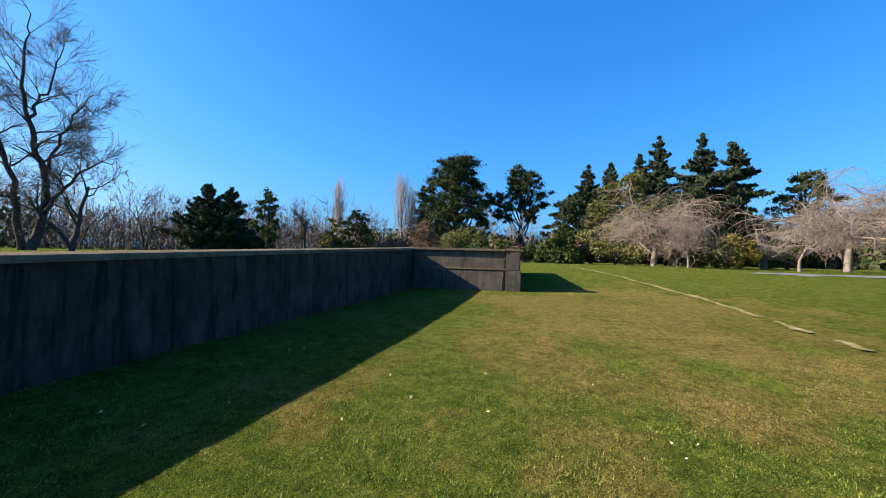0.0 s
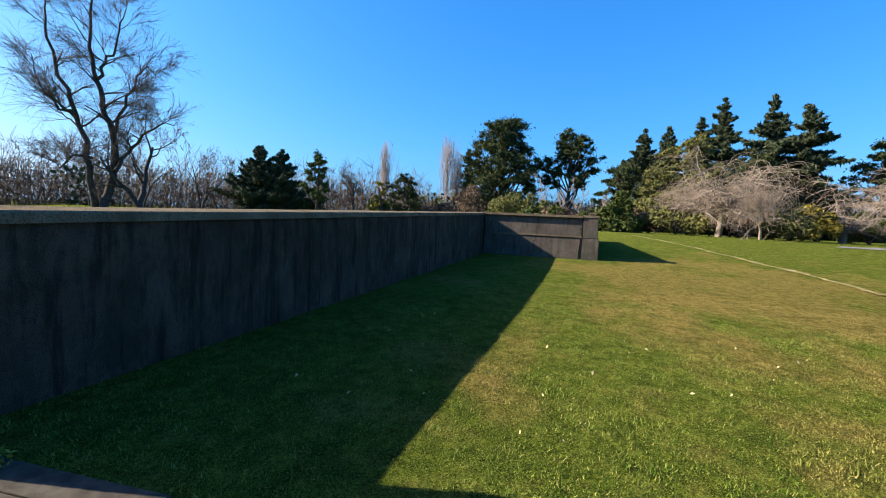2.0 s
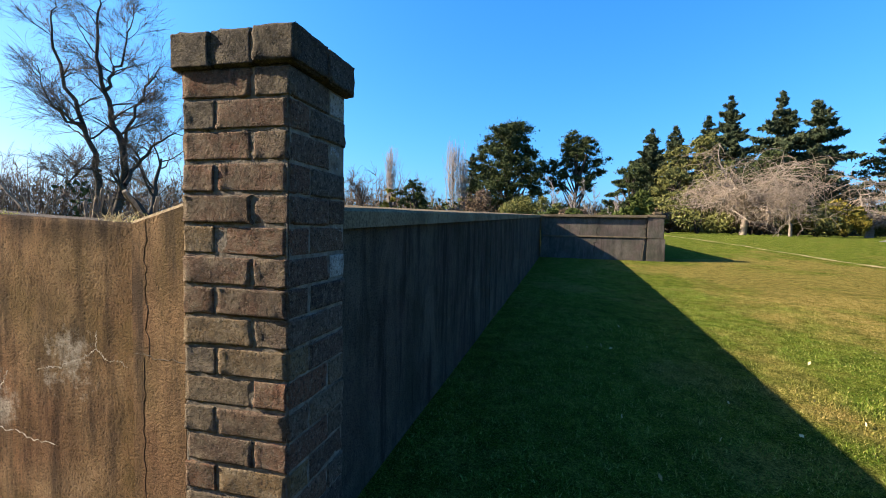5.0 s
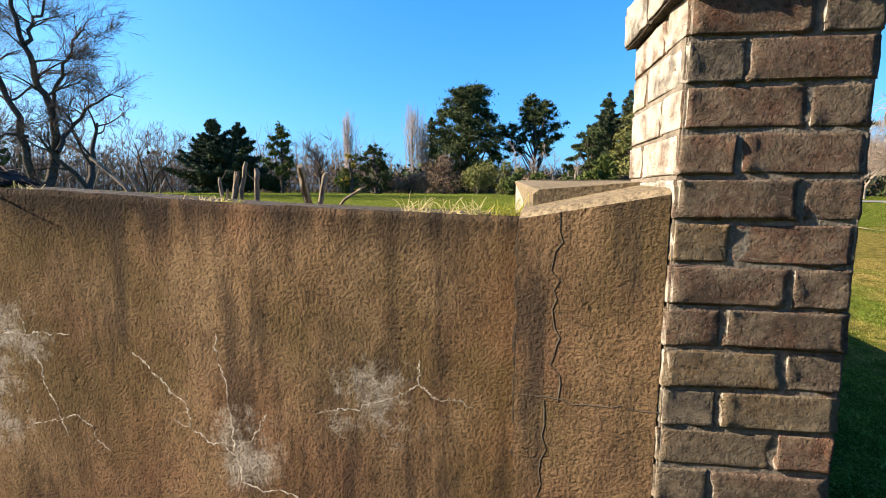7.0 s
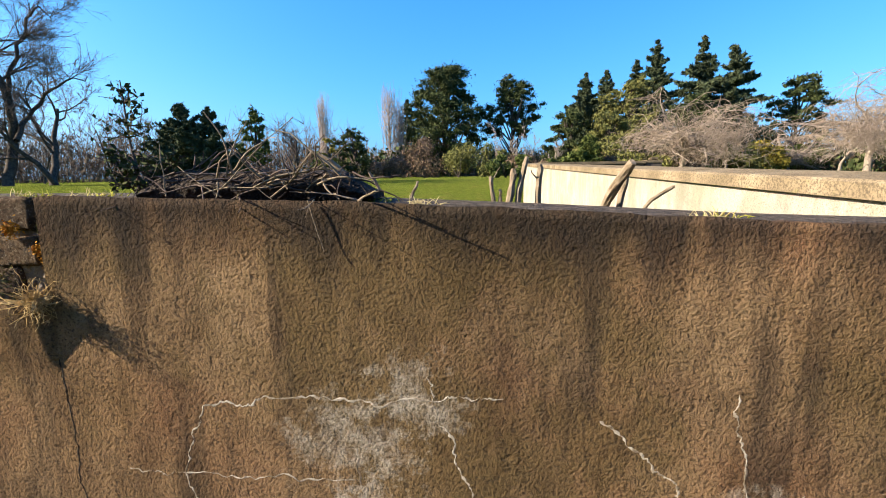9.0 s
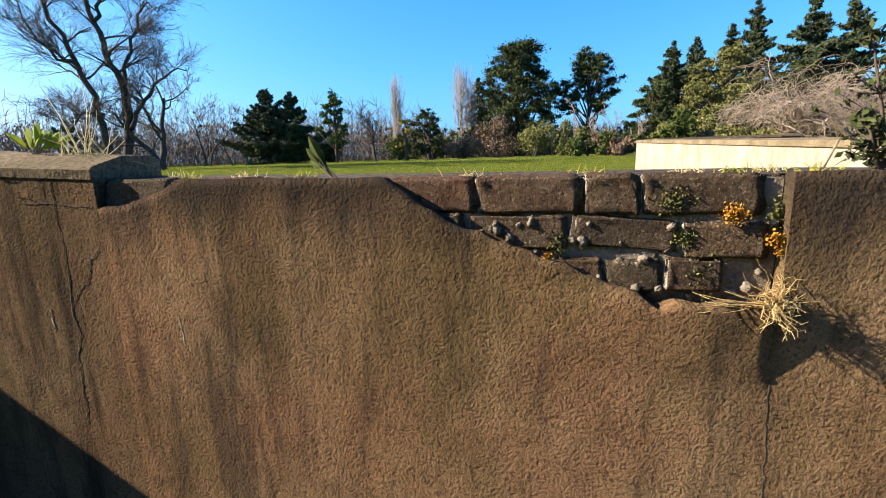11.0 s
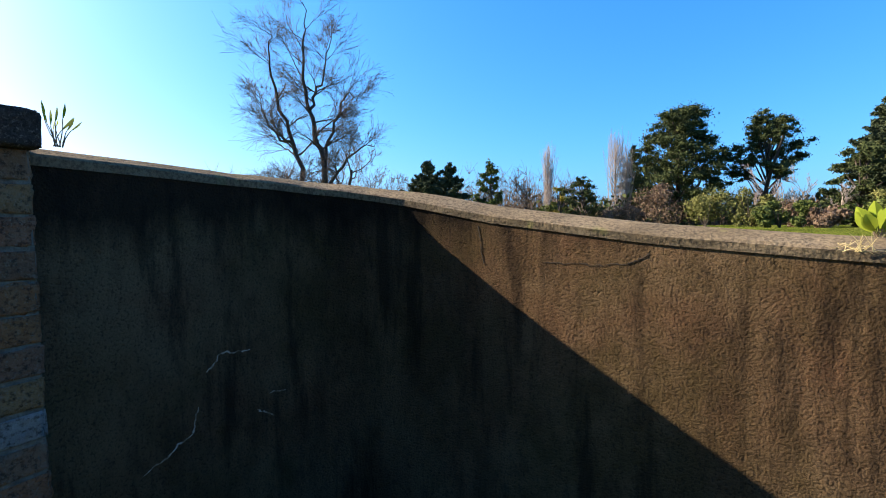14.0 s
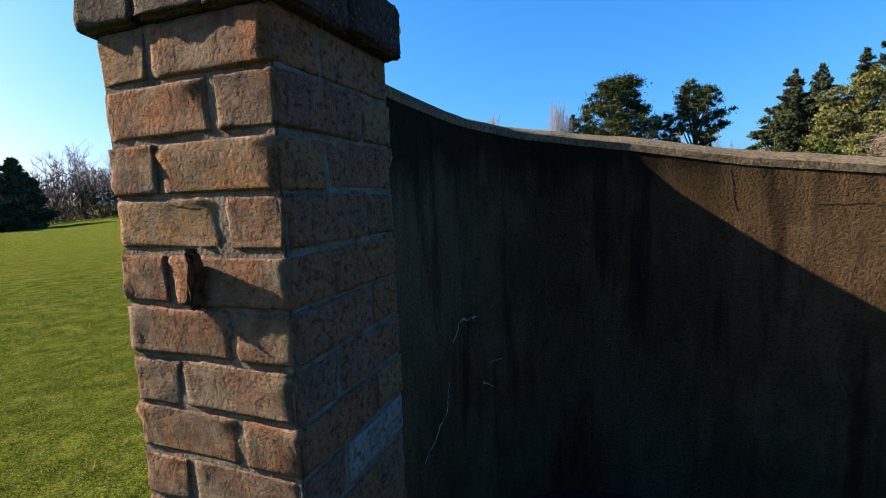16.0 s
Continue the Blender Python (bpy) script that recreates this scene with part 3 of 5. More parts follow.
def build_skin(xa, xb):
    xs = [float(v) for v in np.linspace(xa, xb, int((xb - xa) / 0.018))]
    zs = np.linspace(0, 1, 70)
    bm = bmesh.new()
    cols = []
    for x in xs:
        top = skin_top(x)
        col = []
        for s in zs:
            z = -0.3 + (top + 0.3) * s
            w = 0.006 * noise.noise((x * 2.2, z * 2.2, 7)) * min(1, (x + 4.447) / 0.4)
            y = wall_front(x) + w - skin_out(x, z)
            col.append((bm.verts.new((x, y, z)), ))
        back = bm.verts.new((x, wall_front(x) + 0.07, top - 0.004))
        cols.append((col, back))
    for (a, ab), (b, bb) in zip(cols, cols[1:]):
        for i in range(len(zs) - 1):
            bm.faces.new((a[i][0], b[i][0], b[i + 1][0], a[i + 1][0]))
        bm.faces.new((a[-1][0], b[-1][0], bb, ab))
    for (col, back), flip in ((cols[0], 1), (cols[-1], -1)):
        deep = [bm.verts.new((v.co.x, wall_front(v.co.x) + 0.036, v.co.z)) for v, in col]
        edge = [bm.verts.new(v.co) for v, in col]
        for i in range(len(zs) - 1):
            bm.faces.new([edge[i], edge[i + 1], deep[i + 1], deep[i]][::flip])
    bmesh.ops.recalc_face_normals(bm, faces=bm.faces[:])
    for f in bm.faces:
        f.smooth = f.normal.y < -0.8
    return bm


part("render_skin", build_skin(-4.447, -2.8003), M_TAN, wall_niche, "tan render, broken away above")
part("render_skin", build_skin(-2.7998, -0.33), M_TAN, wall_niche, "cracked tan render streaked by rain")
core = []
for x in np.linspace(-4.447, -0.33, 40):
    y, z = wall_front(x) + 0.064, wall_top(x) - 0.006
    core.append([(x, y, -0.3), (x, y, z), (x, y + 0.16, z + 0.006), (x, y + 0.16, -0.3)])
sweep("brick_core", core, M_CORE, wall_niche)


def brick_mesh(name, l, w, h, mat, seed, bevel=0.006, rough=0.0022, cuts=9):
    """A worn brick: rounded and chipped edges, wavy faces."""
    me = bpy.data.meshes.new(name)
    bm = bmesh.new()
    bmesh.ops.create_cube(bm, size=1)
    bmesh.ops.subdivide_edges(bm, edges=bm.edges[:], cuts=cuts, use_grid_fill=True)
    size = Vector((l, w, h))
    for v in bm.verts:
        c = Vector(v.co)
        q = Vector([math.copysign(abs(2 * k) ** 0.35 / 2, k) * d for k, d in zip(c, size)])
        hard = [abs(k) > 0.49 for k in c]
        near = [abs(k) > 0.38 for k in c]
        wear = max(0.0, 0.5 + noise.noise((q.x * 34 + seed * 7, q.y * 34, q.z * 34)))
        if sum(hard) > 1:
            q -= Vector([math.copysign(bevel * (0.5 + 1.8 * wear), k) if f else 0 for k, f in zip(c, hard)])
        elif sum(near) > 1:
            q -= Vector([math.copysign(bevel * 0.35 * wear, k) if f else 0 for k, f in zip(c, hard)])
        d = rough * (1.5 * noise.noise((q.x * 22, q.y * 22 + seed * 5, q.z * 22)) + 0.8 * noise.noise((q.x * 70, q.y * 70, q.z * 70 + seed)) - 1.3 * max(0.0, noise.noise((q.x * 48 + 3, q.y * 48, q.z * 48 + seed)) - 0.25))
        v.co = q + Vector([math.copysign(d, k) if f else 0 for k, f in zip(c, hard)])
    for f in bm.faces:
        f.smooth = True
    bm.to_mesh(me)
    bm.free()
    me.materials.append(mat)
    return me


# the long wall that runs away from the near pillar
def w1_right(y):
    return 0.213 + (y - 2.1) * 0.0238


def w1_top(y):
    return 1.182 + (y - 2.1) * 0.0242


wall_long = thing("wall_2", (0, 0, 0), "long straight garden wall of stained grey render, coloured darker on its shaded side", "wall", kind="structure")
secs, cops = [], []
for y in np.linspace(2.0, 18.15, 48):
    xr, z = w1_right(y), w1_top(y)
    xl = xr - 0.50
    secs.append([(xr, y, -0.4), (xr, y, z - 0.07), (xl, y, z - 0.07), (xl, y, -0.4)])
    j = rnd.uniform(-0.003, 0.003)
    cops.append([(xr + 0.03, y, z - 0.075), (xr + 0.03 + j, y, z - 0.012), (xr + 0.015, y, z + j), (xr - 0.25, y, z + 0.02 + j), (xl - 0.015, y, z), (xl - 0.03, y, z - 0.012), (xl - 0.03, y, z - 0.075)])
ob = sweep("render_face", secs, M_SHADED, wall_long)
# west face takes the pale copy, with sunlight put into its colour
ob.data.materials.append(M_SUNLIT)
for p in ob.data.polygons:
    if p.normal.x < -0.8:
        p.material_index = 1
sweep("coping", cops, M_COPING, wall_long, "flat weathered concrete coping")
bm = box_bm(-0.006, 0.006, -0.008, 0.008, 0.05, w1_top(5.85) - 0.06)
bmesh.ops.translate(bm, verts=bm.verts[:], vec=(w1_right(5.85), 5.85, 0))
part("joint", bm, M_CRACK, wall_long, "open vertical joint")

wall_end = thing("wall_3", (0, 0, 0), "short return wall of grey render with a cracked end pier", "wall", kind="structure")
x0, x1 = 0.56, 4.73


def end_y(x):
    return 17.63 - (x - x0) * 0.056


def end_block(name, xa, xb, fy, back, za, zb, mat, label=""):
    bm = bmesh.new()
    vs = [bm.verts.new((x, end_y(x) + d, z)) for x in (xa, xb) for d in (fy, back) for z in (za, zb)]
    for f in ((0, 1, 3, 2), (4, 6, 7, 5), (0, 4, 5, 1), (2, 3, 7, 6), (1, 5, 7, 3), (0, 2, 6, 4)):
        bm.faces.new([vs[i] for i in f])
    bmesh.ops.recalc_face_normals(bm, faces=bm.faces[:])
    bmesh.ops.bevel(bm, geom=bm.edges[:], offset=0.015, segments=2, affect="EDGES")
    return part(name, bm, mat, wall_end, label)


end_block("string_course", x0 + 0.05, 4.15, -0.075, 0.46, 0.802, 0.86, M_COPING)
end_block("plinth", x0 + 0.05, 4.15, -0.05, 0.5, -0.3, 0.80, M_END)
end_block("upper_panel", x0 + 0.05, 4.15, 0.0, 0.45, 0.79, 1.50, M_END)
end_block("coping", x0 + 0.03, 4.15, -0.10, 0.55, 1.502, 1.60, M_COPING)
end_block("pier", 4.17, x1 - 0.05, -0.06, 0.5, 0.805, 1.52, M_END, "cracked end pier")
end_block("pier_foot", 4.165, x1, -0.09, 0.54, -0.3, 0.80, M_END)
end_block("pier_cap", 4.165, x1 - 0.02, -0.08, 0.52, 1.522, 1.62, M_COPING)
bm = bmesh.new()
vs = [bm.verts.new((x, y, z)) for x in (4.22, 4.70) for y in (end_y(4.5) + 0.55, 27.0) for z in (-0.3, 1.5)]
for f in ((0, 1, 3, 2), (4, 6, 7, 5), (0, 4, 5, 1), (2, 3, 7, 6), (1, 5, 7, 3), (0, 2, 6, 4)):
    bm.faces.new([vs[i] for i in f])
bmesh.ops.recalc_face_normals(bm, faces=bm.faces[:])
part("side_wall", bm, M_END, wall_end, "grey render wall turning away behind the pier")
bm = box_bm(4.35, 4.62, end_y(4.5) + 0.05, end_y(4.5) + 0.32, 1.62, 1.72, 0.03, 1, 0.012, 4)
tagged(part("stone", bm, M_COPING, None), "loose weathered stone on the wall's end pier", "stone")


def crack(name, a, b, steps, wander, width, plane, parent, mat=None, seed=0, lift=0.004):
    """A thin jagged line on a wall from a to b; plane(x, z) gives the place on the wall."""
    r = random.Random(seed)
    steps *= 2
    pts = []
    long = math.hypot(b[0] - a[0], b[1] - a[1])
    ux, uz = (b[0] - a[0]) / long, (b[1] - a[1]) / long
    for i in range(steps + 1):
        t = i / steps
        k = wander * min(1, 4 * t, 4 * (1 - t))
        off = k * (1.6 * noise.noise((t * long * 14, seed * 3.7, 0)) + 0.9 * noise.noise((t * long * 45, seed * 1.3, 5)) + 0.3 * r.uniform(-1, 1))
        pts.append((a[0] + (b[0] - a[0]) * t - uz * off, a[1] + (b[1] - a[1]) * t + ux * off))
    bm = bmesh.new()
    rows = []
    for i, (x, z) in enumerate(pts):
        q, p = pts[min(i + 1, steps)], pts[max(i - 1, 0)]
        d = Vector((q[0] - p[0], q[1] - p[1])).normalized()
        w = width * max(0.12, r.uniform(0.2, 1.2) + 0.7 * noise.noise((i * 0.35, seed, 1))) * (0.35 if i in (0, steps) else 1)
        rows.append([bm.verts.new(plane(x - d.y * w * s, z + d.x * w * s, lift * (1 if s == 0 else 0.1))) for s in (-0.5, 0, 0.5)])
    for p, q in zip(rows, rows[1:]):
        for i in (0, 1):
            bm.faces.new((p[i], p[i + 1], q[i + 1], q[i]))
    bmesh.ops.recalc_face_normals(bm, faces=bm.faces[:])
    return part(name, bm, mat or M_CRACK, parent)


def on_end(x, z, d):
    return (x, end_y(x) - (0.05 if z < 0.8 else 0.0) - d - 0.002, z)


def on_skin(x, z, d):
    return (x, wall_front(x) + 0.006 * noise.noise((x * 2.2, z * 2.2, 7)) * min(1, max(0, (x + 4.447) / 0.4)) - skin_out(x, z) - d, z)


crack("crack", (2.62, 1.5), (2.45, 0.3), 12, 0.05, 0.035, on_end, wall_end, seed=2)
crack("crack", (4.16, 1.6), (4.03, 0.0), 14, 0.05, 0.05, on_end, wall_end, seed=3, lift=0.02)

# an added wall, out of view behind the walk, that cuts sky light on the niche
tagged(part("sky_block_wall", box_bm(-9.0, 30.0, -7.4, -7.0, -0.4, 6.5, 0.02), M_SHADED, None), "added dark wall out of view behind the walk, blocking sky light", "wall", kind="structure")

# the wing between the wall and the near pillar
wing = thing("wing_wall", (0, 0, 0), "short splayed end of the render wall against the brick pillar", "wall", kind="structure")
wl = []
for t in np.linspace(0, 1, 8):
    x, y = -0.358 + t * 0.295, 1.874 - t * 0.098
    z = 1.124 + 0.058 * t
    wl.append([(x, y, -0.3), (x, y, z - 0.012), (x + 0.004, y + 0.014, z + 0.002), (x + 0.03, 2.12, z + 0.02), (x + 0.03, 2.12, -0.3)])
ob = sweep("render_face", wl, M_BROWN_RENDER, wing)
ob.data.materials.append(M_SUNLIT_EDGE)
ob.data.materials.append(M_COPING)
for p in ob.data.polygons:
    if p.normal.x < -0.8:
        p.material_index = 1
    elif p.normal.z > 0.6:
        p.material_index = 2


def on_wing(x, z, d):
    return (x, 1.874 - (x + 0.358) / 0.295 * 0.098 - d, z)


crack("crack", (-0.27, 1.13), (-0.26, 0.69), 10, 0.018, 0.0038, on_wing, wing, seed=5, lift=0.002)
crack("crack", (-0.35, 0.69), (-0.03, 0.71), 8, 0.012, 0.0038, on_wing, wing, seed=6, lift=0.002)
crack("crack", (-0.29, 0.69), (-0.29, 0.2), 8, 0.012, 0.0042, on_wing, wing, seed=7, lift=0.002)

# ---- brick pillars ----
STRETCH = [brick_mesh("brick", 0.2125, 0.1015, 0.0805, M_BRICK, s, 0.0040, 0.0042) for s in range(8)]
REDDISH = [brick_mesh("brick", 0.2125, 0.1015, 0.0805, M_BRICK_RED, s + 60, 0.0040, 0.0044) for s in range(6)]
WASHED = [brick_mesh("brick", 0.2105, 0.1, 0.0775, M_BRICK_WASH, s + 9) for s in range(2)]
CAPS = [brick_mesh("brick", 0.205, 0.108, 0.098, M_BRICK_CAP, s + 20, 0.004, 0.006) for s in range(4)]


def pillar(name, x, y, base, courses, label, seed, washed, flip=0, kinds=STRETCH, side=0.317, o=0.036):
    """A square pillar, four bricks wheeling round a core in each course; (x, y) is its front left corner."""
    p = thing(name, (x, y, base), label, "pillar", "brick pillars")
    m, SIDE = 0.0030, side
    grow_by = side / 0.317
    part("mortar_core", box_bm(m, SIDE - m, m, SIDE - m, -0.3, courses * COURSE, 0.004), M_MORTAR, p)
    r = random.Random(seed)
    w, l = 0.1025 * grow_by, 0.2145 * grow_by
    for c in range(courses):
        z = (c + 0.5) * COURSE
        spots = [(l / 2, w / 2, 0), (SIDE - w / 2, l / 2, 90), (SIDE - l / 2, SIDE - w / 2, 180), (w / 2, SIDE - l / 2, 270)]
        if (c + flip) % 2:
            spots = [(SIDE - a, b, 180 - t) for a, b, t in spots]
        for k, (a, b, t) in enumerate(spots):
            me = r.choice(WASHED) if (c, k) in washed else r.choice(kinds)
            ob = part("brick", me, None, p)
            j = lambda s: r.uniform(-s, s)
            ob.location = (a + j(0.0025), b + j(0.0025), z + j(0.002))
            ob.scale = (grow_by, grow_by, 1)
            ob.rotation_euler = (j(0.008), j(0.008), radians(t) + j(0.015) + (math.pi if r.random() < 0.5 else 0))
    z = courses * COURSE + 0.05
    part("cap_core", box_bm(-o + 0.02, SIDE + o - 0.02, -o + 0.02, SIDE + o - 0.02, z - 0.045, z + 0.042, 0.01), M_MORTAR, p)
    full = SIDE + 2 * o
    cw = full / 3
    for i in range(3):
        for k in range(2):
            ob = part("brick", r.choice(CAPS), None, p)
            ob.location = (-o + cw * (i + 0.5) + r.uniform(-0.004, 0.004), -o + full * (0.27 + 0.46 * k) + r.uniform(-0.004, 0.004), z + r.uniform(-0.005, 0.005))
            ob.rotation_euler = (r.uniform(-0.015, 0.015), r.uniform(-0.015, 0.015), math.pi / 2 + r.uniform(-0.02, 0.02))
            ob.scale = (full * 0.46 / 0.205, cw * 0.985 / 0.108, 1)
    return p


pillar_a = pillar("brick_pillar", -0.060, 1.765, 0.0, 18, "weathered brown brick pillar with a sooty brick cap", 1, {(15, 2), (17, 2), (11, 2)}, 1, STRETCH, 0.34, 0.026)
pillar_b = pillar("brick_pillar", -7.105, 0.80, -0.006, 18, "weathered orange and grey brick pillar with a chipped cap", 2, {(9, 3)}, 0, REDDISH, 0.34, 0.026)

bm = box_bm(-0.010, 0.010, -0.018, 0.004, -0.045, 0.045, 0.006, 3, 0.004, 5)
for v in bm.verts:
    v.co.y -= 0.016 * max(0.0, v.co.z / 0.045) * (1 if v.co.z > 0 else 0)
    v.co.x += 0.010 * math.sin(v.co.z * 38)
bracket = part("bracket", bm, M_RUST, pillar_b, "rusty broken iron bracket")
bracket.location = (0.178, -0.002, 13.55 * COURSE)

# ---- trees ----
def tree(name, x, y, label, trunk, crown, crown_label, group="", sink=0.15):
    """A tree at (x, y): its trunk and crown meshes are built round its foot."""
    t = thing(name, (x, y, ground_z(x, y) - sink), label, "tree", group)
    part("trunk", trunk, None, t)
    part("crown", crown, None, t, crown_label)
    return t


def bare_tree(name, x, y, height, seed, label, stems=1, spread=0.55, lean=0.25, bark=None, twig=None, kids=(5, 6, 5, 5), wobble=0.13, lift=0.05, girth=0.018, low=0.35, twig_r=0.012, ratio=0.5, trunk_part=0.62):
    rng = np.random.default_rng(seed)
    out = [[] for _ in range(5)]
    spec = dict(wobble=wobble, lift=lift, kids=kids, spread=spread, ratio=ratio, min=twig_r)
    spec["from"] = low
    for k in range(stems):
        a = rng.uniform(0, 6.28) if stems == 1 else 2.6 + 2.2 * k
        way = (lean * math.cos(a), lean * math.sin(a) * 0.5, 1)
        h = height * trunk_part * (1 if k == 0 else rng.uniform(0.75, 0.95))
        grow(rng, (0.25 * k, 0, 0), way, h, height * girth * (1 if k == 0 else 0.75), 4, spec, out)
    big = tubes("trunk", out[4] + out[3], 7, bark or M_BARK)
    fine = tubes("crown", out[2] + out[1] + out[0], 3, twig or M_TWIG_DARK)
    return tree(name, x, y, label, big, fine, "leafless twigs")


def conifer(name, x, y, height, width, seed, label, mat, leaf_size=0.2, droop=-0.12, gaps=0.25, bottom=0.06, density=1.0, tiers=26):
    rng = np.random.default_rng(seed)
    trunk = [(limb(rng, (0, 0, 0), (0, 0, 1), height, 8, 0.012), np.linspace(height * 0.016, 0.02, 9))]
    cards, boughs = [], []
    for i in range(tiers):
        f = bottom + (1 - bottom) * (i + rng.uniform(0, 0.9)) / tiers
        reach = width / 2 * min(1.0, (1 - f) * 1.25) ** 0.95 + 0.15
        for a in np.linspace(0, 6.28, int(rng.integers(5, 9)), endpoint=False) + rng.uniform(0, 6):
            if rng.random() < gaps:
                continue
            l = reach * rng.uniform(0.35, 1.25)
            p = limb(rng, (0, 0, height * f), (math.cos(a), math.sin(a), droop + 0.35 * f + rng.normal() * 0.12), l, 4, 0.08, 0.03)
            boughs.append((p, np.linspace(0.05, 0.015, 5)))
            n = int(85 * l * density) + 14
            u = rng.uniform(0.1, 1.0, n) * 4
            k = np.minimum(u.astype(int), 3)
            q = p[k] + (p[k + 1] - p[k]) * (u - k)[:, None]
            w = 0.03 + 0.13 * l * (1 - u / 4.6)
            q = q + rng.normal(size=(n, 3)) * np.stack([w, w, w * 0.22 + 0.03], axis=1)
            q[:, 2] -= np.abs(rng.normal(size=n)) * 0.12
            cards.append(q)
    return tree(name, x, y, label, tubes("trunk", trunk + boughs, 4, M_BARK), leaf_cards("crown", np.concatenate(cards), leaf_size * 0.92, mat, rng, 4.4), "dense drooping dark green boughs")


def clumped(name, x, y, height, width, seed, label, mat, clumps, base=0.3, leaf_size=0.3, per=260, trunk_r=0.3, flat=0.6, fork=True, bark=None, round_top=1.0):
    """An evergreen with limbs that end in ragged clumps of foliage."""
    rng = np.random.default_rng(seed)
    leaf_size, per = leaf_size * 0.42, per * 3
    paths, cards = [], []
    paths.append((limb(rng, (0, 0, 0), (0.04, 0, 1), height * 0.8, 7, 0.06), np.linspace(trunk_r, trunk_r * 0.35, 8)))
    for i in range(clumps):
        f = base + (1 - base) * (i + 0.5) / clumps
        a = i * 2.4 + rng.uniform(-0.5, 0.5)
        prof = math.sin(math.pi * min(1, (f - base) / (1 - base) * 0.72 + 0.28)) ** 0.6 * round_top + (1 - round_top) * 0.6
        r = width / 2 * prof * rng.uniform(0.3, 1.0)
        c = np.array([math.cos(a) * r, math.sin(a) * r, height * f * 0.97])
        if fork:
            s = np.array([0, 0, max(0.2, height * (f - 0.25 - 0.1 * rng.random()))])
            mid = (s + c) / 2 + rng.normal(size=3) * 0.35
            paths.append((np.array([s, mid, c]), np.array([trunk_r * 0.4, trunk_r * 0.25, 0.04])))
        k = width * rng.uniform(0.08, 0.155)
        subs = rng.normal(size=(9, 3)) * np.array([k * 0.62, k * 0.62, k * flat * 0.5])
        rad = rng.uniform(0.25, 0.7, 9) * k
        pick = rng.integers(0, 9, per)
        g = rng.normal(size=(per, 3))
        g /= np.linalg.norm(g, axis=1)[:, None]
        g *= (np.abs(rng.normal(size=per)) * 0.75 * rad[pick])[:, None]
        g[:, 2] *= flat
        cards.append(c + subs[pick] + g)
        for q in subs[:4]:
            paths.append((np.array([c, c + q * 0.6, c + q]), np.array([0.05, 0.03, 0.015])))
    return tree(name, x, y, label, tubes("trunk", paths, 5, bark or M_BARK), leaf_cards("crown", np.concatenate(cards), leaf_size * 0.72, mat, rng, 3.4), "clumped evergreen foliage with gaps")


def bush(name, x, y, height, width, seed, label, mat, n=1600, leaf_size=0.2, category="bush"):
    rng = np.random.default_rng(seed)
    t = thing(name, (x, y, ground_z(x, y) - 0.1), label, category)
    lobes = rng.normal(size=(9, 3)) * np.array([width * 0.22, width * 0.22, height * 0.16]) + np.array([0, 0, height * 0.45])
    rad = rng.uniform(0.14, 0.26, 9)
    n *= 2
    k = rng.integers(0, 9, n)
    g = rng.normal(size=(n, 3))
    g /= np.linalg.norm(g, axis=1)[:, None]
    q = lobes[k] + g * (rng.uniform(0.5, 1.05, n) * rad[k])[:, None] * np.array([width, width, height * 1.15])
    q[:, 2] = np.clip(q[:, 2], 0.02, None)
    stems = [(limb(rng, (0, 0, 0), (*rng.normal(size=2) * 0.5, 1), height * 0.8, 4, 0.1), np.linspace(0.05, 0.012, 5)) for _ in range(7)]
    part("stems", tubes("stems", stems, 4, M_BARK), None, t)
    part("foliage", leaf_cards("foliage", q, leaf_size * 0.6, mat, rng, 2.2), None, t)
    return t


def weeping_tree(name, x, y, height, width, seed, label, strands=900):
    rng = np.random.default_rng(seed)
    paths, hang = [], []
    paths.append((limb(rng, (0, 0, 0), (0.05, 0, 1), height * 0.42, 5, 0.08), np.linspace(0.30, 0.2, 6)))
    top = paths[0][0][-1]
    tips = []
    for i in range(26):
        a = i * 2.4
        l = width / 2 * rng.uniform(0.45, 1.0)
        p = limb(rng, top * rng.uniform(0.75, 1.0), (math.cos(a), math.sin(a), rng.uniform(0.2, 1.2)), l, 7, 0.2, -0.09)
        paths.append((p, np.linspace(0.11, 0.02, 8)))
        tips.append(p)
        for _ in range(4):
            k = int(rng.integers(2, 7))
            b = limb(rng, p[k], (*rng.normal(size=2), rng.uniform(0, 0.6)), l * 0.4, 5, 0.2, -0.14)
            paths.append((b, np.linspace(0.045, 0.012, 6)))
            tips.append(b)
    for _ in range(strands):
        p = tips[int(rng.integers(len(tips)))]
        s = p[int(rng.integers(1, len(p)))]
        l = min(s[2] * rng.uniform(0.15, 0.7), 2.6)
        q = limb(rng, s, (rng.normal(), rng.normal(), rng.uniform(-0.2, 0.8)), l, 6, 0.24, -0.24)
        q[:, 2] = np.maximum(q[:, 2], 0.05)
        hang.append((q, np.linspace(0.016, 0.008, 7)))
    return tree(name, x, y, label, tubes("trunk", paths, 5, M_BARK_PALE), tubes("crown", hang, 3, M_TWIG_PALE), "hanging leafless pinkish grey twigs")


